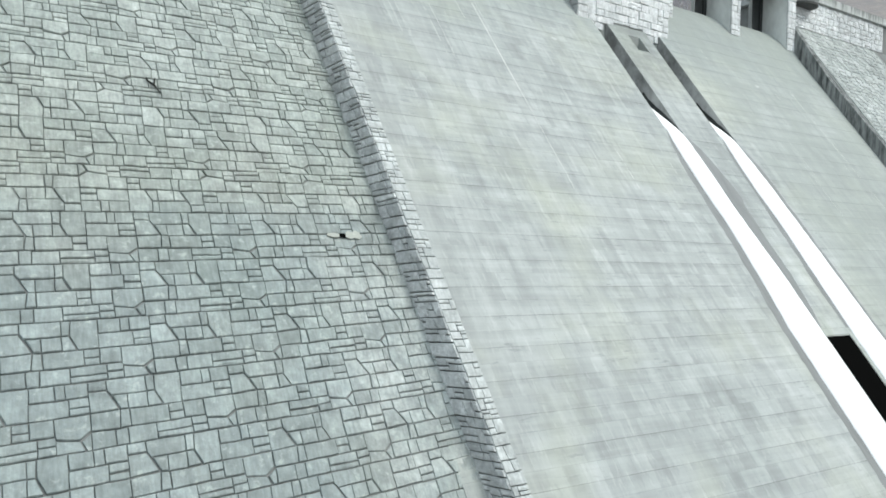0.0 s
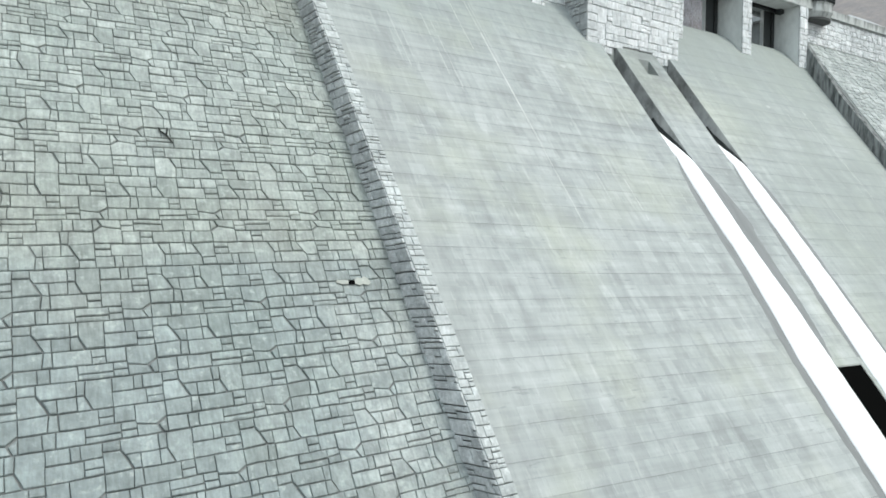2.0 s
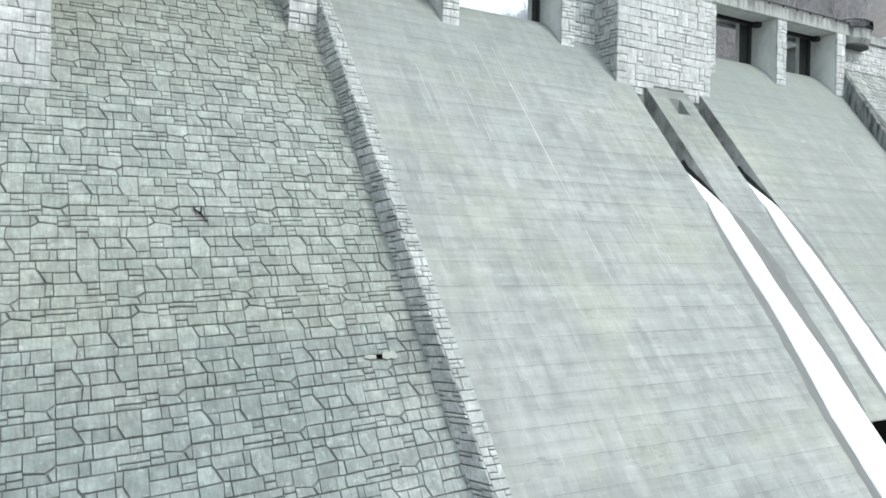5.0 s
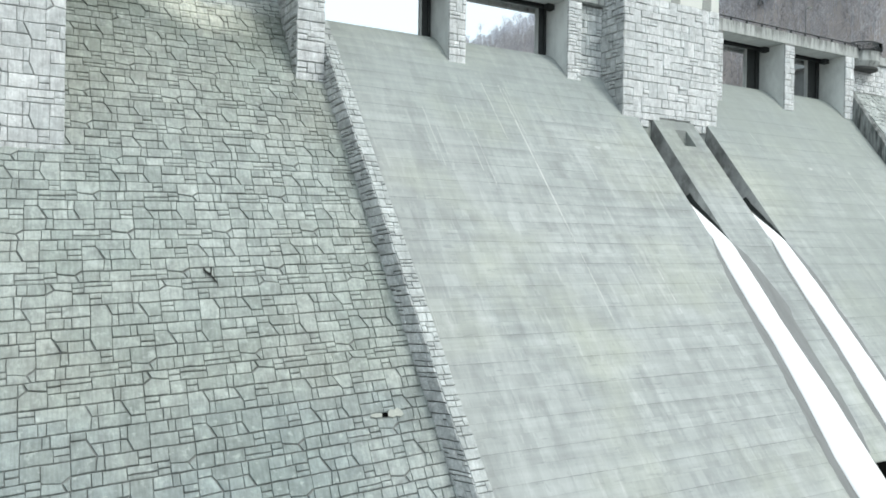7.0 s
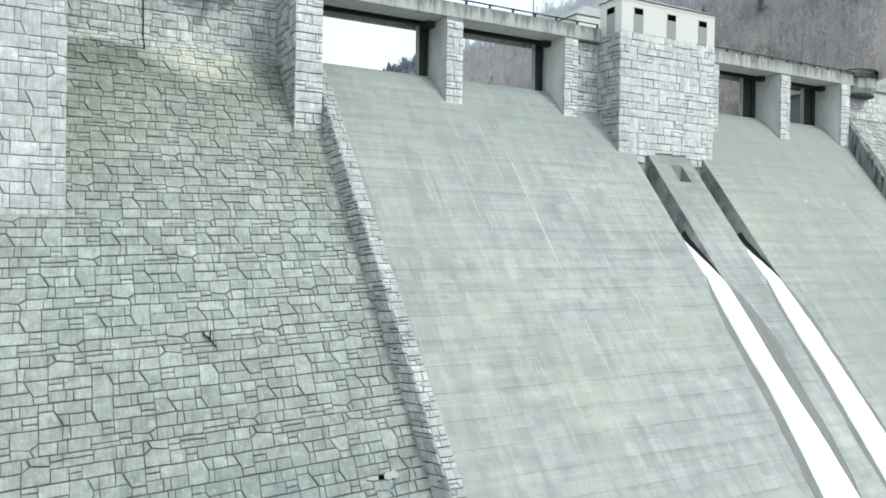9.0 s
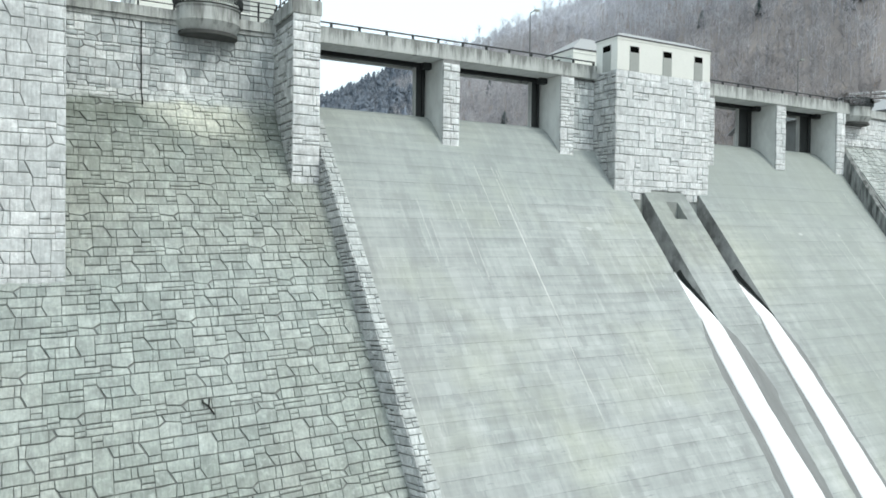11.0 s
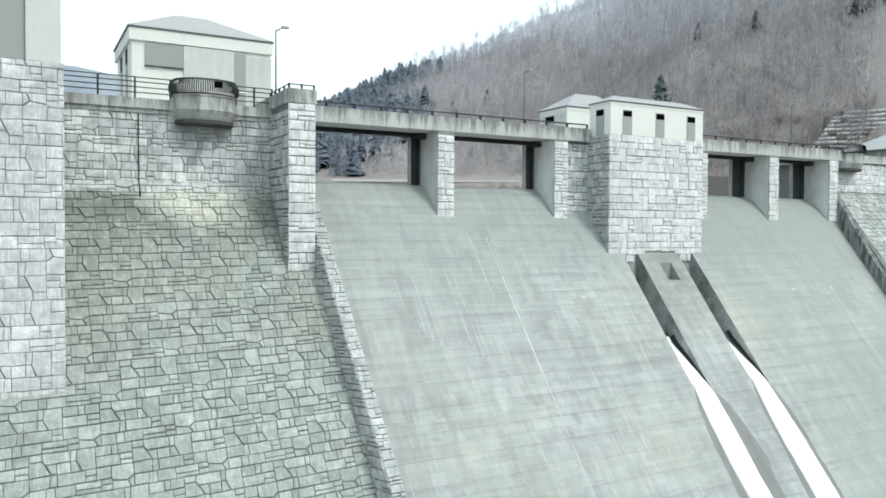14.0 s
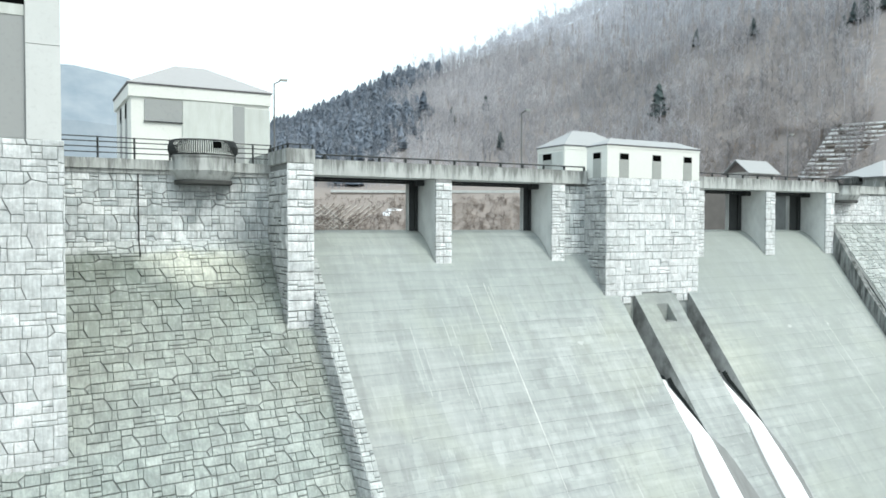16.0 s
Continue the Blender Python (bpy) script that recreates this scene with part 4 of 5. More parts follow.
# abutment pier where the stone wall meets the spillway
ab = thing("abutment_pier", (12.3, 0, -1.2), "tall abutment pier of pale stone with a concrete cap", "pier")
part("core", boxes((11.26, 12.88, -2.24, 8.0, -3.4, 9.1)), M_JOINT, ab)
part("cap", boxes((11.12, 13.0, -2.34, 8.0, 9.1, 10.0), bevel=0.04), M_SOOTY, ab, "stained concrete cap")
stonework(ab, (11.18, -2.25, -1.7), (1, 0, 0), (0, 0, 1), 1.74, 10.8, 31, M_STONE_T, M_STONE_TP, pick=lambda q: True, most=140, gap=0.003, under=0.035, lift=(0.04, 0.12), polys=courses(1.74, 10.8, 31, 0.46, 0.66, 0.75))
# same stone as the front; its darker colour here stands for shade
stonework(ab, (11.25, 1.85, -1.7), (0, -1, 0), (0, 0, 1), 4.12, 10.8, 31, M_STONE_SIDE, M_STONE_SIDEP, pick=lambda q: True, most=140, gap=0.012, under=0.04, edge=0.04, lift=(0.03, 0.14), polys=ashlar(4.12, 10.8, 31, 0.42, 0.62, 0.4, 1.1))
railing("cap_railing", (11.26, -2.2, 10.0), (12.85, -2.2, 10.0), 0.3, (0.26,), 0.75, "low dark iron railing on the pier cap")
railing("cap_railing", (11.26, -2.2, 10.0), (11.26, 1.8, 10.0), 0.3, (0.26,), 0.9, "low dark iron railing on the pier cap")

# parapet band along the top of the stone wall
bm = boxes((-1.3, 11.38, 1.45, 2.0, 8.62, 9.24), (-1.3, 11.38, 1.6, 2.0, 8.36, 8.62), bevel=0.02)
setting("parapet", bm, M_SOOTY, "stained concrete parapet band on the dam crest", "parapet")
setting("crest_deck", boxes((-60, 13.1, 2.0, 9.2, 8.7, 9.25), (70.9, 150, 3.2, 11, 8.76, 9.3)), M_CONC, "concrete roadway on the dam crest", "road")
railing("crest_railing", (-1.2, 1.6, 9.24), (4.95, 1.6, 9.24), 1.28, (1.25, 0.98, 0.66, 0.34), 2.0, "dark iron railing with four rails on the parapet")
railing("crest_railing", (8.95, 1.6, 9.24), (11.3, 1.6, 9.24), 1.28, (1.25, 0.98, 0.66, 0.34), 1.2, "dark iron railing with four rails on the parapet")


# corbel concrete, much darker than the balcony's body
M_CORBEL = plain("dark_corbel_concrete", (0.07, 0.073, 0.07), 0.9, 0, 0.3, 2)


def balcony(cx, y, z, label):
    """A rounded lookout: corbel, bowed concrete body and a bowed cage of upright bars."""
    b = thing("lookout_balcony", (cx, y, z), label, "balcony", "lookout balconies")

    def bow(r, depth, zz):
        pts = []
        for i in range(25):
            a = math.pi * i / 24
            pts.append((cx - r * math.cos(a), y - depth * math.sin(a) ** 0.75, zz))
        return pts

    def shell(rings, name, mat, label=""):
        bm = bmesh.new()
        vs = [[bm.verts.new(p) for p in r] for r in rings]
        for a, c in zip(vs, vs[1:]):
            for i in range(24):
                bm.faces.new((a[i], a[i + 1], c[i + 1], c[i]))
        bm.faces.new(vs[0][::-1])
        bm.faces.new(vs[-1])
        bmesh.ops.recalc_face_normals(bm, faces=bm.faces)
        part(name, bm, mat, b, label)

    shell([bow(1.6, 1.36, z - 0.14), bow(1.78, 1.58, z - 0.08), bow(1.78, 1.58, z + 0.14)], "corbel", M_CORBEL)
    shell([bow(1.62, 1.42, z + 0.14), bow(1.95, 1.8, z + 0.72), bow(1.95, 1.8, z + 0.78)], "lower_body", M_SOOTY, "flared stained concrete body")
    shell([bow(1.88, 1.74, z + 0.78), bow(1.9, 1.76, z + 1.58), bow(1.96, 1.82, z + 1.58), bow(1.96, 1.82, z + 1.67)], "upper_body", M_SOOTY, "stained concrete parapet")
    for i in range(49):
        a = math.pi * i / 48
        pts = []
        for h, q in ((0.0, 0.97), (0.22, 1.07), (0.55, 1.08), (0.92, 0.99)):
            pts.append(Vector((cx - 1.94 * q * math.cos(a), y - 1.8 * q * math.sin(a) ** 0.75, z + 1.67 + h)))
        bm = bmesh.new()
        sweep(bm, pts, 0.04, 4)
        part("bar", bm, M_RAIL, b)
    for h, q in ((0.04, 1.0), (0.92, 0.99)):
        bm = bmesh.new()
        r = [Vector((cx - 1.94 * q * math.cos(math.pi * i / 24), y - 1.8 * q * math.sin(math.pi * i / 24) ** 0.75, z + 1.67 + h)) for i in range(25)]
        sweep(bm, r, 0.05, 6)
        part("ring", bm, M_RAIL, b)
    part("box", boxes((cx + 0.22, cx + 0.72, y - 1.98, y - 1.9, z + 2.07, z + 2.47), bevel=0.01), M_BLACK, b, "small black box on the bars")
    return b


balcony(6.98, 1.8, 7.9, "round concrete lookout with a bowed iron cage")

# ---- towers ----
tower = thing("intake_tower", (43.7, 2, 0), "square tower of pale stone with a white top storey", "tower")
part("core", boxes((38.56, 48.9, 0.06, 6.9, -0.45, 9.2)), M_JOINT_T, tower)
stonework(tower, (38.5, 0.05, -1.2), (1, 0, 0), (0, 0, 1), 10.45, 10.4, 41, M_STONE_T, M_STONE_TP, polys=ashlar(10.45, 10.4, 41, 0.5, 0.72, 0.4, 1.3), pick=lambda q: True, most=300, gap=0.0, edge=0.025, under=0.035, lift=(0.02, 0.12), keep=lambda q: q.z > -0.4 or 39.8 < q.x < 41.6 or 46.0 < q.x < 47.8)
# the tower's left face has its shade put in by a darker stone
stonework(tower, (38.55, 2.75, -1.2), (0, -1, 0), (0, 0, 1), 2.75, 10.4, 42, M_STONE_SIDE, M_STONE_SIDEP, polys=ashlar(2.75, 10.4, 41, 0.5, 0.72, 0.4, 1.0), gap=0.012, under=0.04, edge=0.04, pick=lambda q: True, most=120, lift=(0.03, 0.14))


def hip_roof(parent, x0, x1, y0, y1, z, rise, mat, inset=None, name="roof"):
    bm = bmesh.new()
    d = inset or (y1 - y0) / 2
    ym = (y0 + y1) / 2
    lo = [bm.verts.new((x, y, z)) for x, y in ((x0, y0), (x1, y0), (x1, y1), (x0, y1))]
    lip = [bm.verts.new((v.co.x, v.co.y, z + 0.03)) for v in lo]
    r = [bm.verts.new((x0 + d, ym, z + rise)), bm.verts.new((x1 - d, ym, z + rise))]
    bm.faces.new(lo[::-1])
    for i in range(4):
        bm.faces.new((lo[i], lo[(i + 1) % 4], lip[(i + 1) % 4], lip[i]))
    bm.faces.new((lip[0], lip[1], r[1], r[0]))
    bm.faces.new((lip[2], lip[3], r[0], r[1]))
    bm.faces.new((lip[1], lip[2], r[1]))
    bm.faces.new((lip[3], lip[0], r[0]))
    roof = part(name, bm, mat, parent)
    # thin dark drip edge under the roof
    part("eave", boxes((x0 + 0.02, x1 - 0.02, y0 + 0.02, y1 - 0.02, z - 0.085, z - 0.003)), M_EAVE, roof)
    return roof


def louvre_window(parent, x, y, z0, z1, w, dark, facing="front"):
    """A tall recessed panel: a dark opening above a grey louvre."""
    def put(a0, a1, d0, d1, q0, q1):
        return boxes((x + a0, x + a1, y + d0, y + d1, q0, q1)) if facing == "front" else boxes((x + d0, x + d1, y + a0, y + a1, q0, q1))
    p = part("window", put(0, w, -0.03, 0.05, z0, z1), M_LOUVRE, parent)
    part("opening", put(0.06, w - 0.06, -0.05, 0.03, z1 - dark, z1 - 0.05), M_BLACK, p)
    n = 7
    for i in range(n):
        q = z0 + 0.1 + (z1 - dark - z0 - 0.15) * i / n
        part("slat", put(0.06, w - 0.06, -0.055, -0.02, q, q + 0.09), M_LOUVRE, p)


part("upper_wall", boxes((38.55, 48.95, 0.0, 2.6, 9.2, 11.62), bevel=0.02), M_WHITE, tower)
part("fascia", boxes((38.52, 48.98, -0.03, 2.63, 11.622, 11.8)), M_WHITE, tower)
hip_roof(tower, 38.46, 49.04, -0.09, 2.69, 11.888, 0.66, M_ROOFWHITE, 1.5)
for x in (39.83, 43.42, 47.0):
    louvre_window(tower, x, 0.0, 9.18, 11.22, 1.0, 0.52)
louvre_window(tower, 38.55, 0.75, 9.18, 11.3, 1.0, 0.52, "side")

annex = thing("annex_house", (44, 9.5, 9.3), "low white annex with a hipped pale roof", "house")
part("wall", boxes((40.0, 47.5, 7.5, 11.6, 9.3, 12.2)), M_WHITE, annex)
part("fascia", boxes((39.96, 47.54, 7.46, 11.64, 12.202, 12.5)), M_WHITE, annex)
hip_roof(annex, 39.88, 47.62, 7.38, 11.72, 12.588, 1.6, M_ROOFWHITE, 2.6)
# greyer sheet over the left wall, its colour stands for the shade there
part("side_panel", boxes((39.96, 40.0, 7.7, 11.4, 9.3, 12.0)), M_CLADDING, annex)
louvre_window(annex, 39.95, 9.3, 9.6, 11.95, 1.4, 0.6, "side")

ltower = thing("elevator_tower", (-6, -3, -6.8), "tall square tower of pale stone with a white top storey", "tower")
part("core", boxes((-13.0, -1.36, -6.37, 2.2, -12.0, 9.36)), M_JOINT_T, ltower)
stonework(ltower, (-13.0, -6.38, -7.6), (1, 0, 0), (0, 0, 1), 11.68, 16.96, 51, M_STONE_E, M_STONE_EP, pick=lambda q: q.x > -6.5, most=300, gap=0.0, lift=(0.04, 0.08), under=0.014, cu=0.45, cv=0.62)
part("upper_wall", boxes((-12.6, -2.95, -6.2, 1.8, 9.36, 18.5)), M_WHITE_E, ltower)
part("pilaster", boxes((-2.95, -1.44, -6.42, 1.8, 9.36, 13.93), (-2.95, -1.44, -6.42, 1.8, 13.96, 18.5)), M_WHITE_E, ltower)
part("shutter", boxes((-12.0, -2.97, -6.26, -6.2, 9.4, 15.25)), M_GREYPANEL, ltower, "tall grey shutter panel")
part("lintel", boxes((-12.0, -2.97, -6.3, -6.2, 15.25, 15.77)), M_CLADDING, ltower)
part("upper_opening", boxes((-12.0, -2.98, -6.27, -6.19, 15.772, 17.0)), M_BLACK, ltower)
hip_roof(ltower, -13.0, -1.3, -6.6, 2.2, 18.6, 2.0, M_ROOF)
house = thing("gate_house", (8, 10, 9.3), "white crest house with a grey hipped roof", "house")
part("wall", boxes((3.3, 12.6, 6.4, 14.6, 9.2, 13.8), bevel=0.02), M_WHITE, house)
part("fascia", boxes((3.12, 12.7, 6.22, 14.85, 13.78, 14.6), bevel=0.02), M_WHITE, house)
hip_roof(house, 3.03, 12.79, 6.13, 14.94, 14.687, 2.15, M_ROOF, 3.8)
part("shutter", boxes((4.15, 6.58, 6.3, 6.42, 12.22, 13.68)), M_GREYPANEL, house, "grey shutter")
part("sill", boxes((4.1, 6.6, 6.26, 6.42, 12.14, 12.21)), M_RAIL, house)
part("cladding", boxes((6.6, 9.98, 6.28, 6.42, 9.3, 13.74)), M_CLADDING, house, "stained pale cladding")
part("column", boxes((9.99, 10.8, 6.26, 6.42, 9.3, 13.6)), M_GREYPANEL, house)
part("cladding", boxes((10.81, 12.62, 6.29, 6.42, 9.3, 13.5)), M_CLADDING, house)
part("ledge", boxes((9.9, 10.9, 6.2, 6.42, 10.9, 11.0)), M_WHITE, house)
for y in (8.4, 11.4):
    part("window", boxes((3.26, 3.34, y, y + 0.9, 9.6, 13.7)), M_GREYPANEL, house)
    part("window_opening", boxes((3.24, 3.32, y + 0.1, y + 0.8, 12.6, 13.6)), M_BLACK, house)


M_POLE = plain("grey_pole", (0.16, 0.165, 0.165), 0.6, 0.3)


def street_lamp(x, y, z0, h, arm, label):
    p = thing("street_lamp", (x, y, z0), label, "lamp", "street lamps")
    bm = bmesh.new()
    tube(bm, (x, y, z0), (x, y, z0 + h), 0.07, 10, 0.04)
    part("pole", bm, M_POLE, p)
    bm = bmesh.new()
    tube(bm, (x, y, z0 + h - 0.05), (x + arm, y, z0 + h + 0.25), 0.04, 6)
    part("arm", bm, M_RAIL, p)
    part("head", boxes((x + arm - 0.1, x + arm + 0.45, y - 0.12, y + 0.12, z0 + h + 0.2, z0 + h + 0.36), bevel=0.04), M_LOUVRE, p, "grey lamp head")


street_lamp(12.45, 4.6, 9.25, 5.9, 0.5, "slim dark street lamp on the crest road")
street_lamp(35.65, 8.0, 9.3, 5.9, 0.5, "slim dark street lamp on the crest road")
street_lamp(71.05, 8.0, 9.3, 5.8, 0.5, "slim dark street lamp on the crest road")

balcony(73.4, 3.3, 7.85, "round concrete lookout with a dark iron cage")
setting("parapet_right", boxes((71.0, 150, 2.95, 3.5, 8.78, 9.6), bevel=0.02), M_DIRTY, "stained concrete parapet band on the dam crest", "parapet")

hall = thing("crest_hall", (92, 9, 9.3), "low dark-walled house with a pale roof", "house")
part("wall", boxes((86.9, 100.0, 7.4, 12.0, 9.3, 11.2)), M_DIRTY, hall)
hip_roof(hall, 86.2, 101.0, 6.6, 12.8, 11.2, 2.3, M_ROOFWHITE, 5.0)
for x in (88.0, 91.0, 94.0):
    part("window", boxes((x, x + 1.4, 7.34, 7.4, 9.8, 10.7)), M_GLASS, hall)

hut = thing("gable_hut", (115, 50, 11.0), "small brown hut with a snowy gable roof", "hut")
part("foundation", boxes((94.0, 150.0, 47.5, 70.0, -10.0, 11.0)), plain("terrace_earth", (0.13, 0.125, 0.12), 0.95, 0, 0.3, 0.4), hut, "grey earth terrace")
part("wall", boxes((113.0, 120.0, 48.0, 53.0, 11.0, 15.2)), plain("hut_boards", (0.42, 0.41, 0.39), 0.8), hut)
bm = bmesh.new()
prism(bm, [(47.4, 14.8), (50.5, 17.3), (53.6, 14.8), (53.6, 14.95), (50.5, 17.5), (47.4, 14.95)], 112.2, 120.8)
part("roof", bm, M_ROOFWHITE, hut, "snowy pale roof")
bm = bmesh.new()
prism(bm, [(48.0, 15.2), (53.0, 15.2), (50.5, 17.15)], 113.02, 119.98)
part("gable", bm, plain("gable_timber", (0.17, 0.15, 0.14), 0.85), hut, "brown boarded gable")

crib = thing("crib_slope", (150, 55, 14), "steep stone bank in rows of snowy ledges", "bank")
a, b, c, d = Vector((140, 60, 13)), Vector((155, 60, 27.6)), Vector((196, 30, 31)), Vector((184, 28, 11))
bm = bmesh.new()
front = [bm.verts.new(p) for p in (a, d, c, b)]
back = [bm.verts.new(p + Vector((14, 22, -6 if k < 2 else 0))) for k, p in enumerate((a, d, c, b))]
bm.faces.new(front)
bm.faces.new(back[::-1])
for k in range(4):
    bm.faces.new((front[k], back[k], back[(k + 1) % 4], front[(k + 1) % 4]))
bmesh.ops.recalc_face_normals(bm, faces=bm.faces)
M_BANK = plain("brown_bank", (0.17, 0.155, 0.14), 0.95, 0, 0.3, 0.5)
part("bank", bm, M_BANK, crib)
M_SNOW = plain("old_snow", (0.80, 0.82, 0.84), 0.7, 0, 0.05, 0.5)
rng = random.Random(8)
out = (d - a).cross(b - a).normalized()
out = -out if out.y > 0 else out
for i in range(15):
    f = (i + 0.5) / 15
    p, q = a.lerp(b, f), d.lerp(c, f)
    t = 0.0
    while t < 0.97:
        w = rng.uniform(0.02, 0.04)
        s0, s1 = p.lerp(q, t), p.lerp(q, min(1.0, t + w))
        bm = bmesh.new()
        h = rng.uniform(0.2, 0.42)
        ring = [bm.verts.new(s + o) for s in (s0, s1) for o in (Vector((0, 0, 0)), out * 0.5, out * 0.5 + Vector((0, 0, h)), Vector((0, 0, h + 0.1)))]
        for k in range(4):
            bm.faces.new((ring[k], ring[(k + 1) % 4], ring[4 + (k + 1) % 4], ring[4 + k]))
        bm.faces.new(ring[:4][::-1])
        bm.faces.new(ring[4:])
        bmesh.ops.recalc_face_normals(bm, faces=bm.faces)
        part("ledge", bm, M_SNOW if rng.random() < 0.92 else M_BANK, crib)
        t += w + rng.uniform(0.002, 0.008)


# ---- land ----
def hill_top(az):
    """Height of the ridge over the valley by bearing from the valley's middle."""
    return float(np.interp(az, [-180, -60, -20, 5, 16, 25, 31, 36, 40, 50, 60, 75, 100, 180], [60, 80, 60, 45, 68, 90, 101, 112, 121, 156, 175, 170, 90, 60]))


def ridge_far(az):
    return float(np.interp(az, [-180, 0, 16, 25, 36, 60, 100, 180], [420, 560, 540, 470, 420, 380, 380, 420]))


def land(x, y):
    dx, dy = x + 3.0, y + 48.0
    r, az = math.hypot(dx, dy), math.degrees(math.atan2(dx, dy))
    up = max(0.0, min(1.0, (y - 2.0) / 8.0))
    low = -46.0 + up * (34.0 if r < 130 else 34.0 + min(1.0, (r - 130) / 35.0) * 13.0)
    foot = 165.0 if abs(az) < 100 else 120.0
    f = (r - foot) / (ridge_far(az) - foot)
    z = low
    if f > 0:
        g = min(f, 1.0)
        z = low + (hill_top(az) - low) * (g ** 0.95) - max(0.0, f - 1.0) * 60.0
        # below the hillside road the slope is cut back to an earth bank
        cut = float(np.interp(az, [8, 14, 40, 46], [0, 1, 1, 0]))
        h = max(0.0, min(1.0, (r - 214.0) / (ridge_far(az) - 214.0)))
        bank = low + 13.0 * min(1.0, (r - 165.0) / 40.0) + (hill_top(az) - 14.0) * h ** 0.95 - max(0.0, f - 1.0) * 60.0
        z += cut * (bank - z)
        g *= 1.0 - cut if r < 214 else 1.0
        z += 5.0 * g * (noise.noise((x * 0.012, y * 0.012, 3.0)) + 0.5 * noise.noise((x * 0.03, y * 0.03, 7.0)))
    return z


def ground_material():
    k = Mat("winter_hillside", 0.95)
    c = k.mix((0.20, 0.185, 0.18), (0.28, 0.262, 0.257), k.noise(0.03, 5))
    c = k.mix(c, (0.34, 0.30, 0.265), k.ramp(k.noise(0.3, 6, 0.7), (0.46, 0.0), (0.7, 0.7)))
    # the bare bank under the road is pinkish brown earth
    c = k.mix(c, k.mix((0.22, 0.195, 0.175), (0.31, 0.274, 0.248), k.noise(0.4, 5)), k.math("MULTIPLY", k.band(k.axis(2), 1.5, 3.0, 13.0, 19.0), k.band(k.axis(1), 40.0, 60.0, 400.0, 401.0)))
    k.bump(k.noise(0.5, 5), 0.4, 0.6)
    return k.done(c)


M_LAND = ground_material()
bm = bmesh.new()
radii = [6, 20, 36, 44, 50, 56, 64, 80, 100, 130, 150, 165, 180, 200, 225, 250, 280, 310, 340, 370, 400, 430, 470, 520, 580, 700, 1000, 1800, 3200]
rings = []
for r in radii:
    rings.append([bm.verts.new((-3 + r * math.sin(a), -48 + r * math.cos(a), land(-3 + r * math.sin(a), -48 + r * math.cos(a)))) for a in (2 * math.pi * i / 180 for i in range(180))])
mid = bm.verts.new((-3, -48, -46))
for i in range(180):
    bm.faces.new((mid, rings[0][(i + 1) % 180], rings[0][i]))
for a, b in zip(rings, rings[1:]):
    for i in range(180):
        j = (i + 1) % 180
        bm.faces.new((a[i], a[j], b[j], b[i]))
bmesh.ops.recalc_face_normals(bm, faces=bm.faces)
for f in bm.faces:
    f.smooth = True
setting("ground", bm, M_LAND, "brown winter valley floor and hillsides", "ground")


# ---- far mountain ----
# The mountain's base colour carries the distance haze.
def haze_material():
    k = Mat("haze_tinted_mountain", 1.0, 0.0, 0.0)
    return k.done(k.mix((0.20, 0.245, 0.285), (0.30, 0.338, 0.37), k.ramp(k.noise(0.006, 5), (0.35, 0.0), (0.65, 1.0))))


bm = bmesh.new()
prev = None
for i in range(41):
    x = -900 + 60 * i
    h = float(np.interp(x, [-900, -200, 60, 130, 240, 420, 800, 1500], [300, 350, 395, 398, 380, 300, 180, 90])) + 14 * noise.noise((x * 0.012, 0, 2.0))
    row = [bm.verts.new(p) for p in ((x, 1700, -60), (x, 1850, h * 0.6), (x, 2050, h), (x, 2600, -60))]
    if prev:
        for a in range(3):
            bm.faces.new((prev[a], row[a], row[a + 1], prev[a + 1]))
    prev = row
bmesh.ops.recalc_face_normals(bm, faces=bm.faces)
setting("backdrop_mountain", bm, haze_material(), "far mountain with the haze put into its pale blue colour", "mountain")


# ---- road along the foot of the hill ----
bm = bmesh.new()
bw = bmesh.new()
prev = prew = None
for i in range(60):
    az = radians(20.5 + 0.4 * i)
    ring = []
    for r in (206.0, 213.0):
        ring.append((-3 + r * math.sin(az), -48 + r * math.cos(az), 14.05))
    row = [bm.verts.new(p) for p in (ring[0], ring[1], (*ring[1][:2], 6.0), (*ring[0][:2], 4.0))]
    wall = [bw.verts.new((ring[0][0] - 0.3 * k * math.sin(az), ring[0][1] - 0.3 * k * math.cos(az), z)) for k, z in ((0, 14.06), (1, 14.06), (1, 14.7), (0, 14.7))]
    if prev:
        for k in range(4):
            bm.faces.new((prev[k], row[k], row[(k + 1) % 4], prev[(k + 1) % 4]))
            bw.faces.new((prew[k], wall[k], wall[(k + 1) % 4], prew[(k + 1) % 4]))
    prev, prew = row, wall
for q in (bm, bw):
    bmesh.ops.recalc_face_normals(q, faces=q.faces)
setting("road", bm, M_LAND, "hillside road on an earth bank", "road")
setting("road_wall", bw, M_PALE, "low pale concrete wall along the hillside road", "wall")


# old snow lying on the bank
rng = random.Random(12)
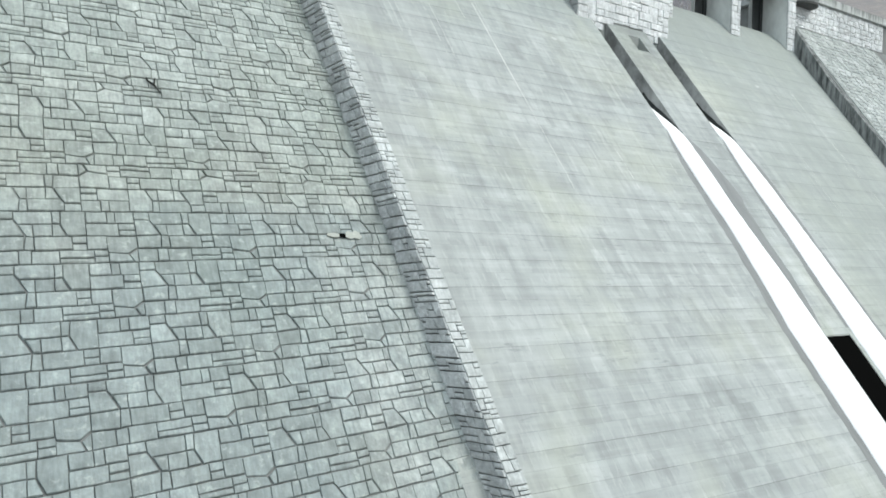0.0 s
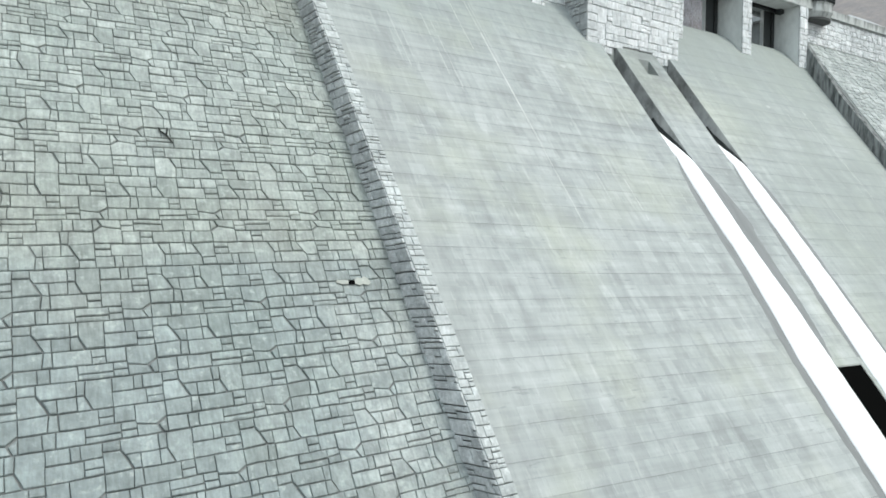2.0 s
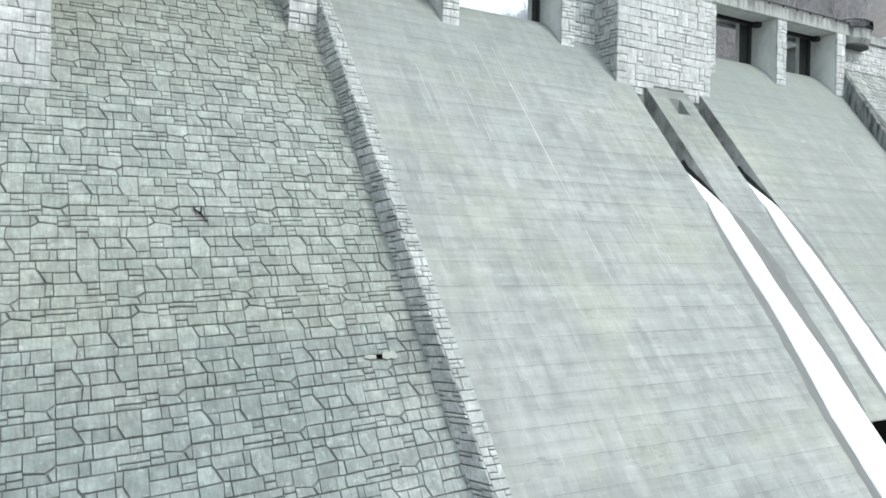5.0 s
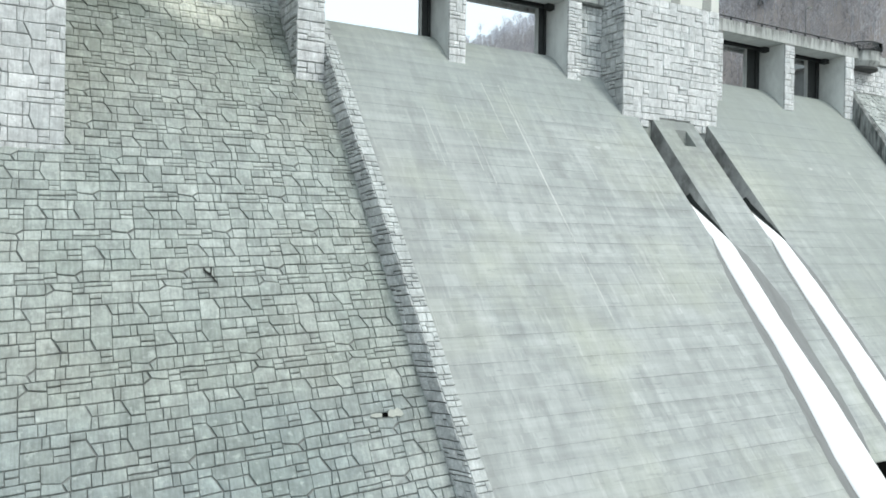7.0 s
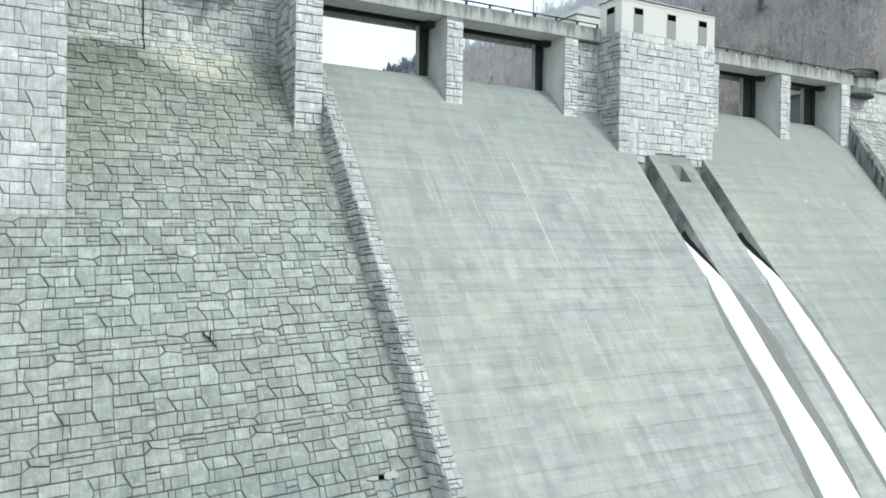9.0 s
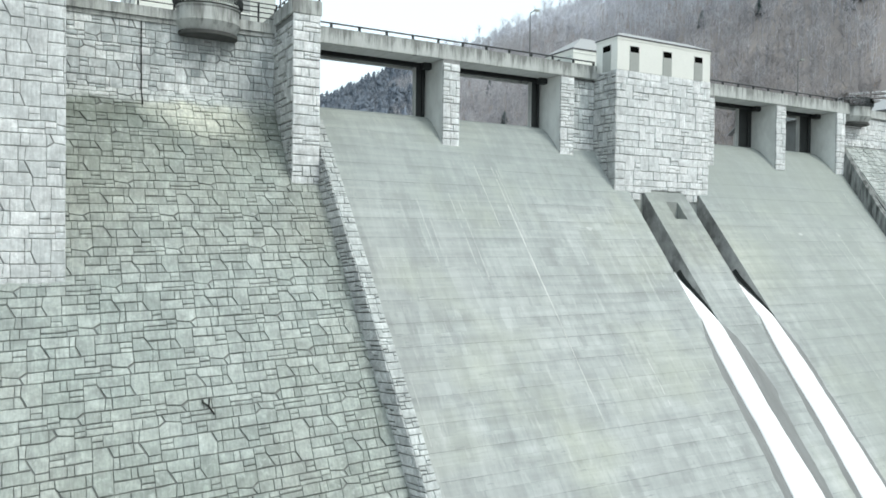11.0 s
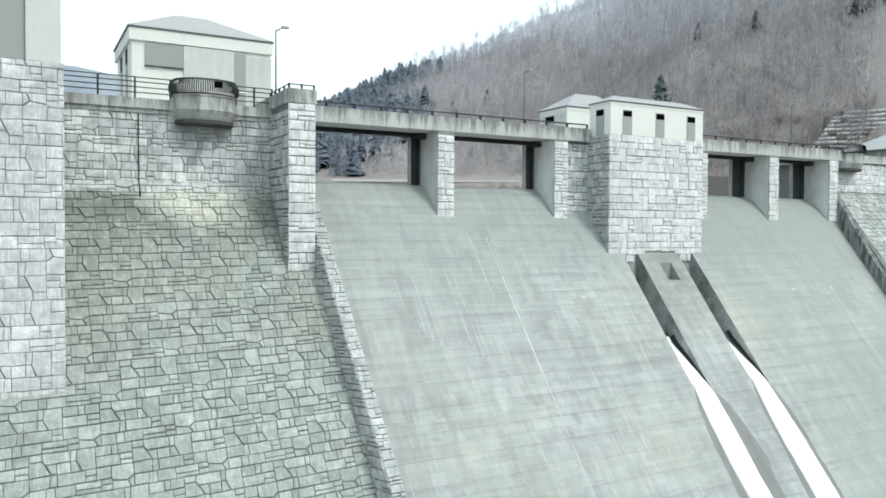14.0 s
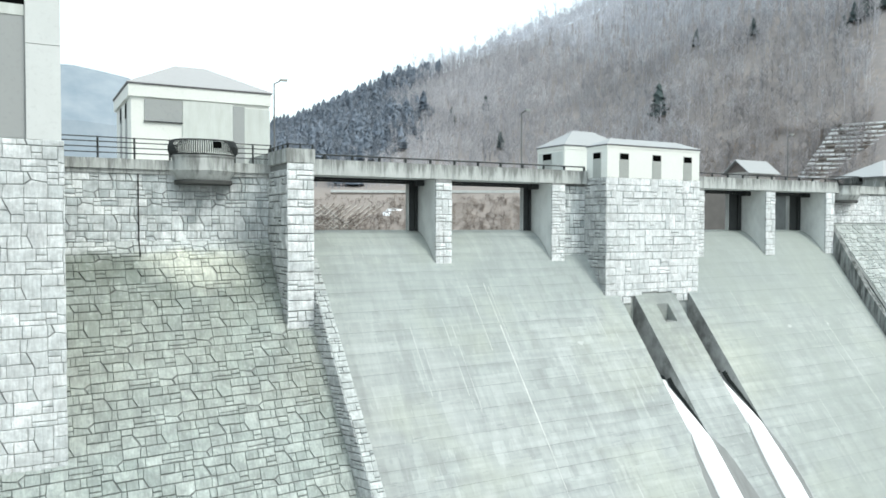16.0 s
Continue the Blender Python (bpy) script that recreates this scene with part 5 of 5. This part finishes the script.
for az0, r0, wide, deep in ((24.6, 187.0, 1.1, 2.2), (25.2, 190.0, 2.2, 1.2)):
    bm = bmesh.new()
    rim = []
    for i in range(18):
        a = 2 * math.pi * i / 18
        q = rng.uniform(0.65, 1.15)
        r, az = r0 + deep * q * math.sin(a), radians(az0) + wide * q * math.cos(a) / r0
        x, y = -3 + r * math.sin(az), -48 + r * math.cos(az)
        rim.append(bm.verts.new((x, y, land(x, y) + 0.05)))
    x, y = -3 + r0 * math.sin(radians(az0)), -48 + r0 * math.cos(radians(az0))
    top = bm.verts.new((x, y, land(x, y) + 0.45))
    for i in range(18):
        bm.faces.new((rim[i - 1], rim[i], top))
    bmesh.ops.recalc_face_normals(bm, faces=bm.faces)
    setting("snow_patch", bm, M_SNOW, "patch of old snow on an earth bank", "snow")


# ---- woods ----
def bark_material(name, a, b):
    k = Mat(name, 0.95, 0, 0.1)
    c = k.mix(a, b, k.ramp(k.noise(0.12, 3), (0.35, 0.0), (0.65, 1.0)))
    # stands of lighter and darker trees
    c = k.mix(c, k.ramp(k.noise(0.014, 5, 0.65, None, 0.6), (0.34, 0.72), (0.5, 0.97), (0.66, 1.2)), 1.0, "MULTIPLY")
    return k.done(c)


def spike(vs, fs, a, b, r):
    """A three-sided tapering limb."""
    a, b = Vector(a), Vector(b)
    d = (b - a).normalized()
    s = d.orthogonal().normalized()
    t = d.cross(s)
    n = len(vs)
    vs += [a + s * r, a - s * 0.5 * r + t * 0.87 * r, a - s * 0.5 * r - t * 0.87 * r, b]
    fs += [(n, n + 1, n + 3), (n + 1, n + 2, n + 3), (n + 2, n, n + 3)]


def bare_tree(seed):
    rng = random.Random(seed)
    vs, fs = [], []
    spike(vs, fs, (0, 0, -1.0), (rng.uniform(-0.4, 0.4), rng.uniform(-0.4, 0.4), 9.5), 0.17)
    for i in range(17):
        z = rng.uniform(2.6, 8.4)
        a = rng.uniform(0, 2 * math.pi)
        ln = rng.uniform(1.4, 3.2) * (1.15 - z / 14)
        tip = Vector((ln * math.cos(a), ln * math.sin(a), z + ln * rng.uniform(0.7, 1.5)))
        spike(vs, fs, (0, 0, z), tip, 0.085)
        for q in range(2):
            s = Vector((0, 0, z)).lerp(tip, rng.uniform(0.35, 0.9))
            e = s + Vector((rng.uniform(-0.9, 0.9), rng.uniform(-0.9, 0.9), rng.uniform(0.3, 1.3)))
            spike(vs, fs, s, e, 0.055)
    return np.array([tuple(v) for v in vs]), np.array(fs)


def conifer(seed, tiers=6):
    """A ragged cone of needle masses round a stem, with branch tips that stand out."""
    rng = random.Random(seed)
    vs, fs = [], []
    spike(vs, fs, (0, 0, -1), (0, 0, 11.5), 0.2)
    for tier in range(tiers):
        z0 = 1.2 + tier * 9.6 / tiers
        z1 = z0 + 3.4 * (6 / tiers) ** 0.6
        r = 2.7 * (1 - tier / (tiers * 1.1)) ** 0.8
        n = len(vs)
        for i in range(8):
            a = 2 * math.pi * (i + rng.random() * 0.5) / 8
            q = r * rng.uniform(0.6, 1.2)
            vs.append(Vector((q * math.cos(a), q * math.sin(a), z0 + rng.uniform(-0.5, 0.5))))
        vs.append(Vector((rng.uniform(-0.3, 0.3), rng.uniform(-0.3, 0.3), z1)))
        fs += [(n + i, n + (i + 1) % 8, n + 8) for i in range(8)]
        for i in range(5):
            a = rng.uniform(0, 2 * math.pi)
            q = r * rng.uniform(0.9, 1.35)
            spike(vs, fs, (0.3 * q * math.cos(a), 0.3 * q * math.sin(a), z0 + 1.0), (q * math.cos(a), q * math.sin(a), z0 + rng.uniform(-0.3, 0.9)), 0.3)
    return np.array([tuple(v) for v in vs]), np.array(fs)


def woods(name, kinds, spots, mat, label):
    """Many trees in one mesh."""
    allv, allf, base = [], [], 0
    for k, x, y, size, turn in spots:
        v, f = kinds[k % len(kinds)]
        c, s = math.cos(turn) * size, math.sin(turn) * size
        w = np.stack([v[:, 0] * c - v[:, 1] * s + x, v[:, 0] * s + v[:, 1] * c + y, v[:, 2] * size + land(x, y)], 1)
        allv.append(w)
        allf.append(f + base)
        base += len(v)
    v, f = np.concatenate(allv).astype(np.float32), np.concatenate(allf).astype(np.int32)
    me = bpy.data.meshes.new(name)
    me.vertices.add(len(v))
    me.vertices.foreach_set("co", v.ravel())
    me.loops.add(len(f) * 3)
    me.loops.foreach_set("vertex_index", f.ravel())
    me.polygons.add(len(f))
    me.polygons.foreach_set("loop_start", np.arange(0, len(f) * 3, 3, dtype=np.int32))
    me.update(calc_edges=True)
    me.polygons.foreach_set("use_smooth", np.ones(len(f), dtype=bool))
    me.materials.append(mat)
    return tagged(new(name, me), label, "woods", "", "stuff")


rng = random.Random(77)
bare_spots, dark_spots, brown_spots, pale_spots, dusk_spots = [], [], [], [], []
while len(bare_spots) + len(brown_spots) + len(pale_spots) + len(dusk_spots) < 9300:
    az = rng.uniform(12, 58)
    far = ridge_far(az) + 12
    r = math.sqrt(rng.uniform((216 if az < 33 else 172) ** 2, far ** 2))
    x, y = -3 + r * math.sin(radians(az)), -48 + r * math.cos(radians(az))
    q = noise.noise((x * 0.01, y * 0.01, 9.0))
    q -= 0.6 * max(0.0, min(1.0, (262 - r) / 20))
    if r > 222 and az + rng.uniform(-1.6, 1.6) < 26.3 + 4 * q and rng.random() < 0.36:
        dark_spots.append((rng.randrange(99), x, y, rng.uniform(0.5, 1.0), rng.uniform(0, 6.3)))
    elif r > 216 and az + rng.uniform(-2.5, 2.5) < 26.6 + 4 * q:
        dusk_spots.append((rng.randrange(99), x, y, rng.uniform(0.5, 0.95), rng.uniform(0, 6.3)))
    elif r > 214 or az > 42:
        # trees higher up join the stand whose colour is paled for haze
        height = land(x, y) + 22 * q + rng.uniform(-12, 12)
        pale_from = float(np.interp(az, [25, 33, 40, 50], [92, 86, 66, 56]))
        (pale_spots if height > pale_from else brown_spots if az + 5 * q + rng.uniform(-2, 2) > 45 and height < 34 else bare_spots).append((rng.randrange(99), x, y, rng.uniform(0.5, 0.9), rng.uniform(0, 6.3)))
# taller trees stand out along the ridge
for i in range(150):
    az = rng.uniform(25, 58)
    r = ridge_far(az) + rng.uniform(-6, 8)
    pale_spots.append((rng.randrange(99), -3 + r * math.sin(radians(az)), -48 + r * math.cos(radians(az)), rng.uniform(0.9, 1.5), rng.uniform(0, 6.3)))
# haze is mixed into the tree colours: lifted, bluer, palest uphill
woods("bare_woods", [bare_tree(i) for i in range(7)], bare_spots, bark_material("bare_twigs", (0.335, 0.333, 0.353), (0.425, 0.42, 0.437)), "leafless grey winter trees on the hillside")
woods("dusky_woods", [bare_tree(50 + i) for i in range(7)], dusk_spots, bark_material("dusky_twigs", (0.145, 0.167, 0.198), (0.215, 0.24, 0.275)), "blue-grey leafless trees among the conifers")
woods("pale_woods", [bare_tree(30 + i) for i in range(7)], pale_spots, bark_material("haze_paled_twigs", (0.44, 0.455, 0.50), (0.54, 0.555, 0.60)), "leafless winter trees high on the hillside, coloured paler for haze")
woods("brown_woods", [bare_tree(10 + i) for i in range(7)], brown_spots, bark_material("brown_twigs", (0.235, 0.222, 0.225), (0.32, 0.306, 0.31)), "leafless brown winter trees on the nearer slope")
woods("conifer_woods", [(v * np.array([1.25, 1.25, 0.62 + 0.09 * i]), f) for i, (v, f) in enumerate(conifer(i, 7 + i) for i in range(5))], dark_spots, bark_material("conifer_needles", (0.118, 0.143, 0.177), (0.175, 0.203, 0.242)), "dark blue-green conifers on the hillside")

# ---- lattice of concrete beams on the bank below the road ----
M_LATTICE = plain("weathered_beam", (0.36, 0.34, 0.31), 0.9, 0, 0.2, 1.0)
lattice = thing("slope_lattice", (70, 125, 4), "pale concrete lattice holding an earth bank", "lattice")
for i in range(15):
    for lean in (-1, 1):
        bm = bmesh.new()
        a0 = radians(15.6 + 0.46 * i)
        a1 = a0 + radians(2.2) * lean
        tube(bm, (-3 + 175 * math.sin(a0), -48 + 175 * math.cos(a0), 4.5), (-3 + 193 * math.sin(a1), -48 + 193 * math.cos(a1), 10.35), 0.16, 5)
        part("beam", bm, M_LATTICE, lattice)


def lone_conifer(az, r, size, seed):
    """A single dark conifer that stands out on the hillside."""
    x, y = -3 + r * math.sin(radians(az)), -48 + r * math.cos(radians(az))
    z = land(x, y)
    t = thing("conifer_tree", (x, y, z), "tall dark conifer among leafless trees", "tree", "lone conifers")
    v, f = conifer(seed, 14)
    for name, pick, mat in (("trunk", slice(0, 3), M_TRUNK), ("crown", slice(3, None), M_NEEDLE)):
        me = bpy.data.meshes.new(name)
        keep = f[pick]
        ids = np.unique(keep)
        back = {int(a): b for b, a in enumerate(ids)}
        me.from_pydata([(v[i][0] * size * 1.35, v[i][1] * size * 1.35, v[i][2] * size) for i in ids], [], [tuple(back[int(a)] for a in q) for q in keep])
        me.materials.append(mat)
        ob = new(name, me)
        ob.parent = t


M_TRUNK = plain("conifer_bark", (0.16, 0.13, 0.11), 0.9)
M_NEEDLE = plain("dark_needles", (0.075, 0.10, 0.10), 0.9, 0, 0.4, 0.4)
for i, (az, r, size) in enumerate(((44.3, 230, 0.9), (29.4, 290, 0.6), (31.9, 300, 0.55), (46.8, 262, 0.5), (57.2, 238, 0.62), (57.9, 240, 0.66), (56.6, 238, 0.5), (57.6, 246, 0.7), (58.4, 240, 0.66), (56.0, 234, 0.45), (33.0, 250, 0.5), (50.5, 250, 0.5))):
    lone_conifer(az, r, size, 40 + i)

rng = random.Random(78)
low_spots = []
while len(low_spots) < 2600:
    az, r = rng.uniform(10, 58), rng.uniform(172, 200)
    if 15 < az < 25 and r > 184 and rng.random() < 0.7:
        continue
    low_spots.append((rng.randrange(99), -3 + r * math.sin(radians(az)), -48 + r * math.cos(radians(az)), rng.uniform(0.1, 0.24), rng.uniform(0, 6.3)))
woods("bare_bushes", [(v * np.array([2.2, 2.2, 0.75]), f) for v, f in (bare_tree(20 + i) for i in range(5))], low_spots, bark_material("reddish_twigs", (0.20, 0.165, 0.145), (0.34, 0.29, 0.25)), "reddish-brown leafless bushes on the bank")


# ---- stone facings, one piece at a time ----
M_STONE_TT = stone("coping_stone", (0.425, 0.455, 0.445), (0.55, 0.58, 0.57), True)
M_STONE_TTP = stone("coping_stone_piece", (0.425, 0.455, 0.445), (0.55, 0.58, 0.57), False)
M_STONE_R = stone("mossy_pale_stone", (0.36, 0.392, 0.376), (0.51, 0.54, 0.525), True, damp=(0.27, 0.31, 0.25))
M_STONE_RP = stone("mossy_pale_stone_piece", (0.36, 0.392, 0.376), (0.51, 0.54, 0.525), False, damp=(0.27, 0.31, 0.25))
UP = Vector((0, 0.745, 1)).normalized()
LOW = -33.0
# where the rows of cast panels start, by row, counted from the foot
ROW_START = {k: a % 4.44 for k, a in ((16, 4.05), (15, 4.1), (14, 0.9), (13, 4.25), (11, 3.38), (6, 2.7), (5, 2.78), (4, 0.7))}
ROW_START = {k: (a + 0.31) % 4.44 for k, a in ROW_START.items()}


def course_rise(a, b):
    """The courses climb a little towards the spillway, more so low down."""
    return (0.02 + 0.0017 * max(0.0, 37.0 - b)) * (a - 8.2)


stonework(wall_left, (-8.2, wall_y(LOW), LOW), (1, 0, 0), UP, 23.2, (4.19 - LOW) * 1.247, 11, M_STONE_L, M_STONE_LP, keep=lambda q: q.x < 13.55 - 0.045 * q.z, pick=lambda q: 0.0 < q.x < 9.0 and -15.5 < q.z < -8.0, phase=(8.2, 0.64), rows=ROW_START, shear=course_rise)
setting("wall_bed", boxes((-2.0, 11.3, 1.785, 1.9, 4.25, 8.6)), M_JOINT_T, "pale mortar bed of the upright stone wall", "wall")
stonework(wall_left, (-2.0, 1.785, 4.2), (1, 0, 0), (0, 0, 1), 13.5, 4.45, 12, M_STONE_U, M_STONE_UP, pick=lambda q: True, cu=0.38, cv=0.5, gap=0.003, lift=(0.04, 0.09), under=0.026)
side = Vector((-0.045, 0.745, 1)).normalized()
foot = 12.84 - 0.045 * LOW
high = (1.5 - LOW) * 1.248
deep = math.hypot(TW_OUT + 0.1, TW_LEAN)
stonework(training_wall, (foot, wall_y(LOW) + 0.1, LOW), (TW_LEAN, -TW_OUT - 0.1, 0), side, deep, high, 13, M_STONE_SIDE, M_STONE_SIDEP, pick=lambda q: True, most=200, gap=0.014, under=0.03, lift=(0.03, 0.1), polys=courses(deep, high, 13, 0.42, 0.74, 0.95, 0.12))
stonework(training_wall, (foot + TW_LEAN - 0.02, wall_y(LOW) - TW_OUT, LOW), (1, 0, 0), side, TW_TOP + 0.04, high, 14, M_STONE_TT, M_STONE_TTP, pick=lambda q: True, most=280, lift=(0.02, 0.06), polys=courses(TW_TOP + 0.04, high, 14, 0.36, 0.62, 0.7))
stonework(training_wall, (12.84 + TW_LEAN - 0.02, -1.55, 1.55), (1, 0, 0), (0, 0.63, 0.77), TW_TOP + 0.04, 2.1, 15, M_STONE_TT, M_STONE_TTP, pick=lambda q: True, most=30, lift=(0.02, 0.06), polys=courses(TW_TOP + 0.04, 2.1, 15, 0.36, 0.62, 0.7))
rise = Vector((0, 0.745, 1)).normalized()
stonework(wall_right, (71.95, 3.3 - 0.745 * (5.6 + 22), -22.0), (1, 0, 0), rise, 16.0, 27.5 * 1.247, 16, M_STONE_R, M_STONE_RP, pick=lambda q: q.z > 0 and q.x < 78, most=120)
stonework(wall_right, (71.0, 3.3, 5.6), (1, 0, 0), (0, 0, 1), 19.0, 3.15, 17, M_STONE_T, M_STONE_TP, pick=lambda q: q.x < 82, most=120)
# expansion joint in the upright wall
setting("wall_joint", boxes((3.08, 3.14, 1.62, 1.8, 4.25, 6.4), (3.07, 3.125, 1.625, 1.8, 6.4, 8.45)), M_CRACK, "dark open joint in the stone wall", "joint")

bm = bmesh.new()
prism(bm, [(1.66, 4.3), (1.8, 4.3), (wall_y(3.3), 3.3), (wall_y(3.3) - 0.17, 3.3)], 3.085, 3.15)
setting("wall_joint", bm, M_CRACK, "dark open joint in the stone wall", "joint")

# mended patch with a drain hole in the stone wall
n_out = Vector((0, -1, 0.745)).normalized()


def slab(name, mat, parent, x, z, pts, thick, off=0.0):
    """A flat irregular piece lying on the sloping wall; pts in metres across and up the slope."""
    bm = bmesh.new()
    at = Vector((x, wall_y(z), z)) + n_out * off
    low = [bm.verts.new(at + Vector((a, 0, 0)) + UP * b) for a, b in pts]
    top = [bm.verts.new(v.co + n_out * thick) for v in low]
    bm.faces.new(top)
    for i in range(len(pts)):
        j = (i + 1) % len(pts)
        bm.faces.new((low[i], low[j], top[j], top[i]))
    bmesh.ops.recalc_face_normals(bm, faces=bm.faces)
    return part(name, bm, mat, parent)


M_PATCH = plain("patch_mortar", (0.40, 0.42, 0.38), 0.9, 0, 0.3, 5)
patch = thing("mortar_patch", (11.5, wall_y(-18.6), -18.6), "pale mortar patch round a dark drain hole in the stone wall", "patch")
slab("mortar", M_PATCH, patch, 11.45, -18.6, [(-0.85, -0.06), (-0.6, -0.13), (-0.3, -0.12), (-0.24, 0.04), (-0.5, 0.09), (-0.8, 0.05)], 0.05, 0.13)
slab("mortar", M_PATCH, patch, 11.45, -18.6, [(0.0, -0.1), (0.22, -0.2), (0.38, -0.13), (0.62, -0.19), (0.78, -0.06), (0.7, 0.14), (0.52, 0.26), (0.36, 0.15), (0.18, 0.21), (0.05, 0.1)], 0.05, 0.13)
slab("drain_hole", M_BLACK, patch, 11.45, -18.6, [(-0.28, -0.12), (0.0, -0.14), (0.03, 0.03), (-0.1, 0.08), (-0.27, 0.05)], 0.03, 0.15)
crack = thing("wall_crack", (4.55, wall_y(-12.5), -12.5), "dark forked crack across a stone", "crack")
slab("branch", M_CRACK, crack, 4.55, -12.5, [(-0.04, 0), (0.045, 0.02), (0.26, -0.44), (0.2, -0.47)], 0.02, 0.16)
slab("branch", M_CRACK, crack, 4.55, -12.5, [(-0.05, -0.02), (0.04, 0.04), (-0.19, 0.23), (-0.23, 0.38), (-0.29, 0.37), (-0.27, 0.17)], 0.02, 0.16)
slab("branch", M_CRACK, crack, 4.55, -12.5, [(-0.02, 0.0), (0.05, 0.0), (0.13, 0.42), (0.06, 0.43)], 0.02, 0.16)
